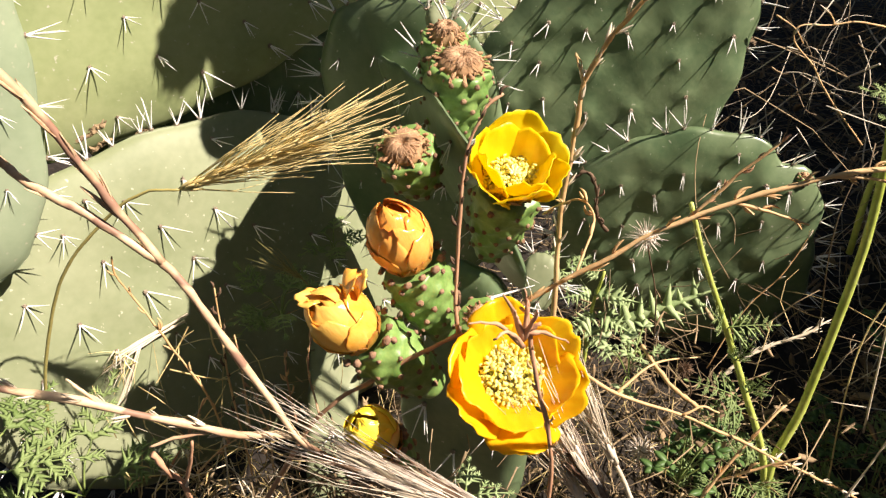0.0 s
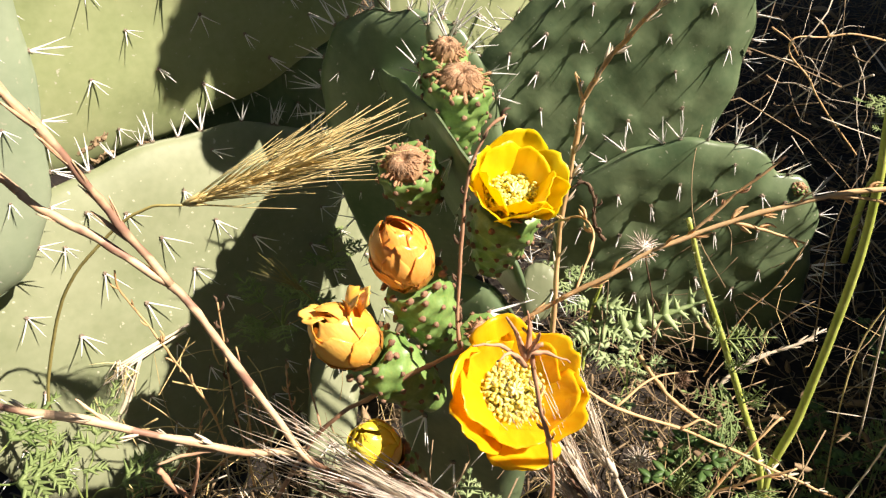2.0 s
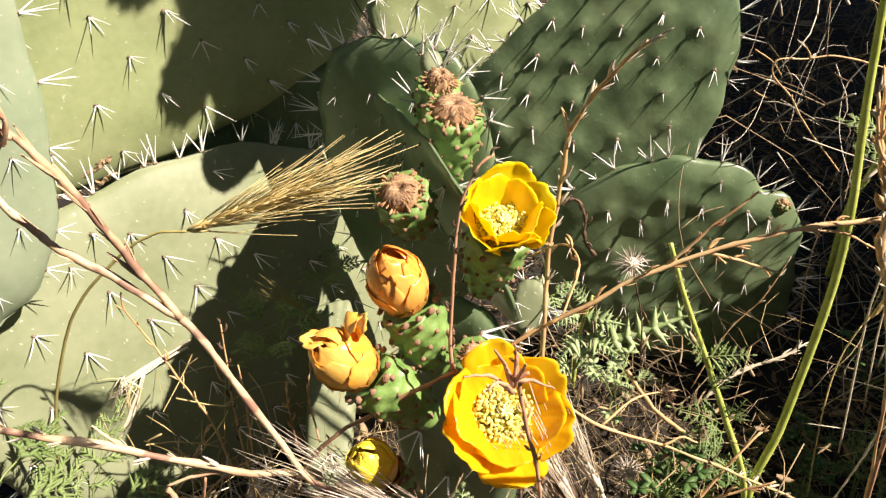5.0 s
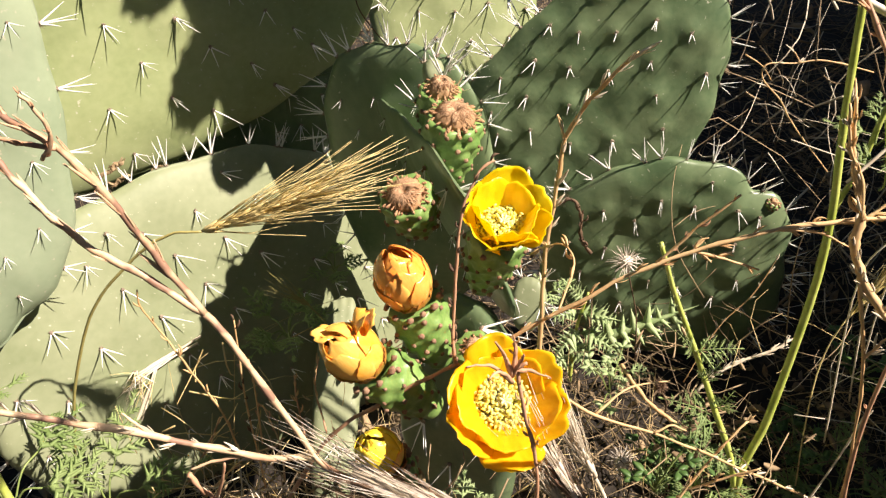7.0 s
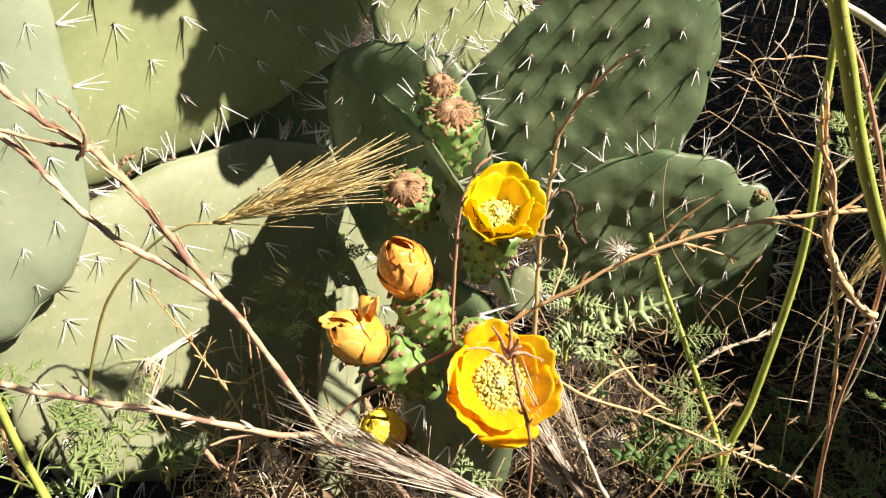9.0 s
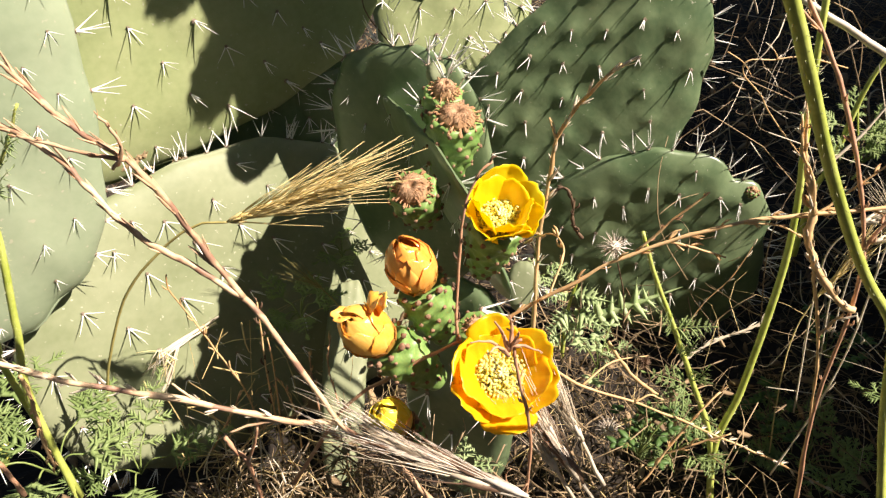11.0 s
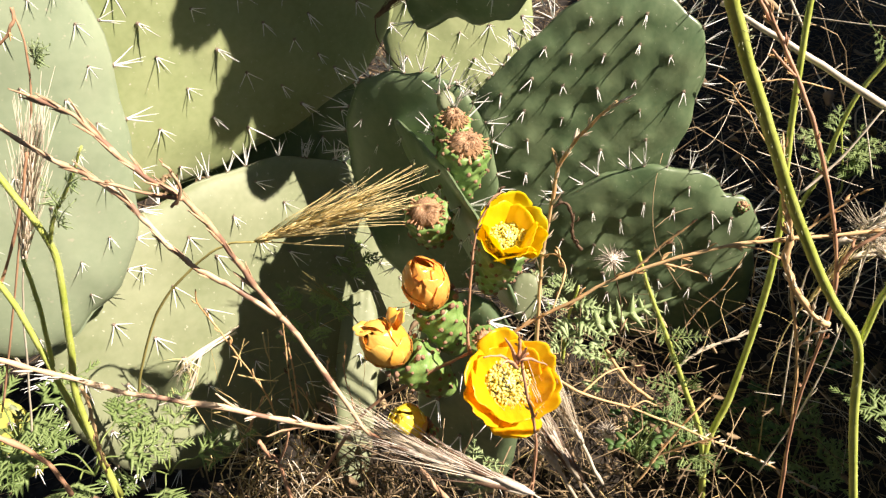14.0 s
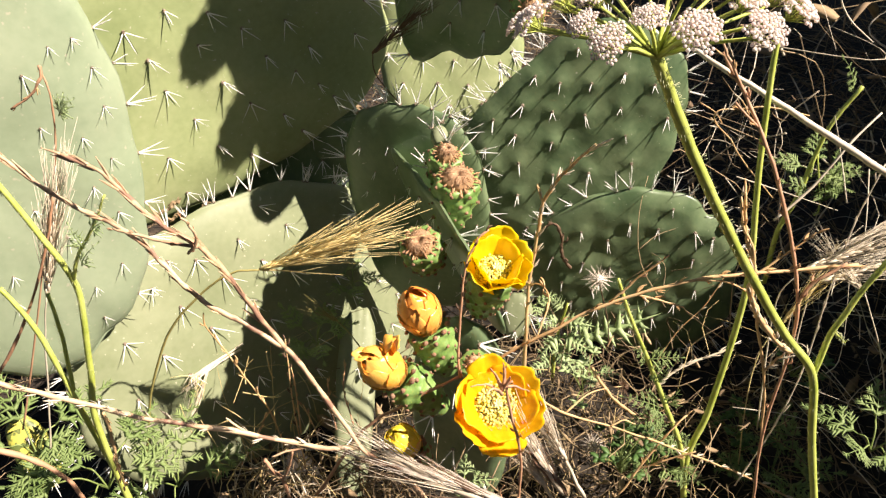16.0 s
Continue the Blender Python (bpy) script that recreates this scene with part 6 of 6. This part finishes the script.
scatter("fallen_stalks", "dry stalks lying thick on the soil by the weeds", 330, (0.05, 0.62, 0.38, 0.95, 0.0, 0.10), (0.03, 0.14), (0.0005, 0.0013), 811, LITTER, 0.35, 0.2)
scatter("twig_tangle", "dark tangle of dry twigs at the foot of the pads", 700, (-0.26, -0.06, 0.33, 0.47, 0.0, 0.10), (0.03, 0.11), (0.0006, 0.0016), 813, LITTER, 0.6, 0.3)
scatter("pale_twigs", "pale dry twigs caught among the dark ones", 45, (-0.24, -0.14, 0.36, 0.46, 0.06, 0.19), (0.03, 0.10), (0.0005, 0.0012), 814, BLEACHED, 0.7, 0.25)
scatter("dry_sprigs", "thin dry brown sprigs tangled below the pale pad", 60, (-0.26, -0.14, 0.38, 0.52, 0.05, 0.24), (0.03, 0.10), (0.0004, 0.0011), 812, STRAW, 0.9, 0.15)
for i, (p, q, r) in enumerate((((-0.163, 0.440, 0.184), (-0.164, 0.450, 0.241), (-0.168, 0.460, 0.269)), ((-0.123, 0.440, 0.190), (-0.128, 0.450, 0.228), (-0.130, 0.460, 0.250)), ((-0.198, 0.400, 0.175), (-0.173, 0.410, 0.197), (-0.141, 0.420, 0.206)),
                               ((-0.230, 0.420, 0.157), (-0.212, 0.440, 0.184), (-0.200, 0.450, 0.208)), ((-0.136, 0.400, 0.181), (-0.141, 0.420, 0.206), (-0.156, 0.440, 0.231)), ((-0.103, 0.440, 0.197), (-0.115, 0.470, 0.221), (-0.113, 0.490, 0.243)))):
    stalk("dry_sprig", "thin dry sprig with small withered bracts", "dry weed", [p, q, r], (0.0009, 0.0006), DRY_RED if i % 2 else DRY, 820 + i, pods=("dry" if i % 2 else "red", 0.007, 0.3, 1.0, 0.7), group="dry sprigs below the pale pad")
scatter("root_litter", "dark plant scraps under the flowering pad", 420, (-0.09, 0.30, 0.34, 0.80, 0.0, 0.12), (0.02, 0.09), (0.0005, 0.0016), 809, LITTER, 0.5, 0.3)
stalk("dry_stalk", "twisted bleached straw before the dark pad", "straw", [(0.285, 0.560, 0.130), (0.305, 0.570, 0.143), (0.335, 0.580, 0.155), (0.367, 0.585, 0.165), (0.389, 0.590, 0.177)], (0.0020, 0.0013), BLEACHED, 951, pods=("bleached", 0.007, 0.0, 1.0, 1.1))
stalk("dry_stalk", "pale bent straw in the thicket", "straw", [(0.479, 0.600, 0.500), (0.441, 0.580, 0.469), (0.412, 0.570, 0.426), (0.373, 0.560, 0.388)], (0.0011, 0.0016), BLEACHED, 955)
stalk("dry_stalk", "pale arching grass stem at the thicket edge", "straw", [(0.331, 0.400, 0.131), (0.371, 0.420, 0.254), (0.383, 0.440, 0.405), (0.391, 0.450, 0.463), (0.405, 0.460, 0.512)], (0.0009, 0.0007), BLEACHED, 957, pods=("bleached", 0.02, 0.2, 1.0, 0.7))
stalk("dry_stalk", "dry forked twig low in the weeds", "dry weed", [(0.173, 0.340, 0.192), (0.193, 0.350, 0.225), (0.218, 0.360, 0.264), (0.238, 0.370, 0.281)], (0.0012, 0.0009), DRY, 959, [([(0.193, 0.350, 0.225), (0.217, 0.345, 0.244), (0.241, 0.340, 0.262)], (0.0010, 0.0007), ("dry", 0.012, 0.2, 1.0, 0.8))], pods=("dry", 0.012, 0.2, 1.0, 0.8))
stalk("dry_stalk", "thin grass stem with hanging seeds before the dark pad", "dry grass", [(0.286, 0.600, 0.106), (0.318, 0.620, 0.166), (0.355, 0.630, 0.212), (0.377, 0.640, 0.257)], (0.0007, 0.0005), DRY, 961, pods=("bleached", 0.012, 0.3, 1.0, 0.7))
stalk("dry_stalk", "pale weed stem leaning under the dry twig", "dry weed", [(0.214, 0.440, 0.205), (0.195, 0.450, 0.217), (0.179, 0.470, 0.228), (0.172, 0.490, 0.232)], (0.0022, 0.0018), DRY, 963)
leafy_weed("pale weed with crinkled leaves by the flower", (0.177, 0.500, 0.208), 0.015, 4, 0.024, 713, THISTLE, pairs=3, broad=2.0)
leafy_weed("fresh green weed behind the buds", (0.120, 0.620, 0.215), 0.015, 4, 0.028, 714, THISTLE, pairs=3, broad=2.0)


def dead_leaves(name, label, count, box, size, seed):
    rng = random.Random(seed)
    g = Geo()
    x0, x1, y0, y1, z0, z1 = box
    for _ in range(count):
        c = Vector((rng.uniform(x0, x1), rng.uniform(y0, y1), rng.uniform(z0, z1)))
        d = Vector((rng.uniform(-1, 1), rng.uniform(-1, 1), rng.gauss(0, 0.35))).normalized() * rng.uniform(*size)
        g.blade(c, c + d, d.length * rng.uniform(0.15, 0.5), Vector((0, 0, d.length * rng.uniform(-0.3, 0.6))), 4, up=(rng.gauss(0, 0.5), rng.gauss(0, 0.5), 1))
    tagged(g.part(name, DEAD_LEAF, None, label), category="litter", kind="stuff")


dead_leaves("dead_leaf_litter", "curled dead leaves strewn over the soil", 2200, (-0.5, 1.3, 0.2, 2.0, 0.0, 0.05), (0.01, 0.035), 971)
dead_leaves("dead_leaf_scraps", "dead leaf scraps caught in the undergrowth", 160, (-0.15, 0.40, 0.30, 0.62, 0.03, 0.2), (0.008, 0.022), 972)

for i, (a, b, c, d) in enumerate((((0.436, 0.460, 0.360), (0.385, 0.460, 0.411), (0.487, 0.460, 0.264), (0.554, 0.470, 0.100)), ((0.411, 0.500, 0.345), (0.472, 0.500, 0.367), (0.392, 0.500, 0.298), (0.420, 0.510, 0.162)),
                                  ((0.439, 0.520, 0.384), (0.487, 0.520, 0.409), (0.418, 0.520, 0.330), (0.432, 0.530, 0.200)))):
    grass_ear("pale bearded grass ear in a dry tuft", a, b, "fat" if i % 2 else "pale", 981 + i, [a, c, d], count=26, fan=13, mat=BLEACHED, scale=0.9)
scatter("dry_tuft", "pale dry grass blades at the thicket edge", 36, (0.40, 0.64, 0.40, 0.72, 0.10, 0.42), (0.06, 0.22), (0.0004, 0.0011), 990, BLEACHED, 0.9, 0.3)
dead_leaves("dry_leaf_tangle", "curled dry leaves hanging in the tall thicket", 110, (0.40, 1.20, 0.85, 1.40, 0.18, 0.62), (0.02, 0.06), 973)
stalk("dry_sprig", "scaly brown dry sprig hanging from the tan branch", "dry weed", [(-0.249, 0.236, 0.438), (-0.249, 0.236, 0.415), (-0.252, 0.236, 0.39), (-0.252, 0.236, 0.358)], (0.0013, 0.0009), DRY, 995, pods=("dry", 0.0035, 0.0, 1.0, 0.5))
scatter("curled_stems", "curled pale dry stems tangled in the thicket", 52, (0.40, 0.95, 0.76, 1.10, 0.12, 0.56), (0.06, 0.22), (0.0006, 0.0021), 991, BLEACHED, 0.8, 0.55, sides=5)
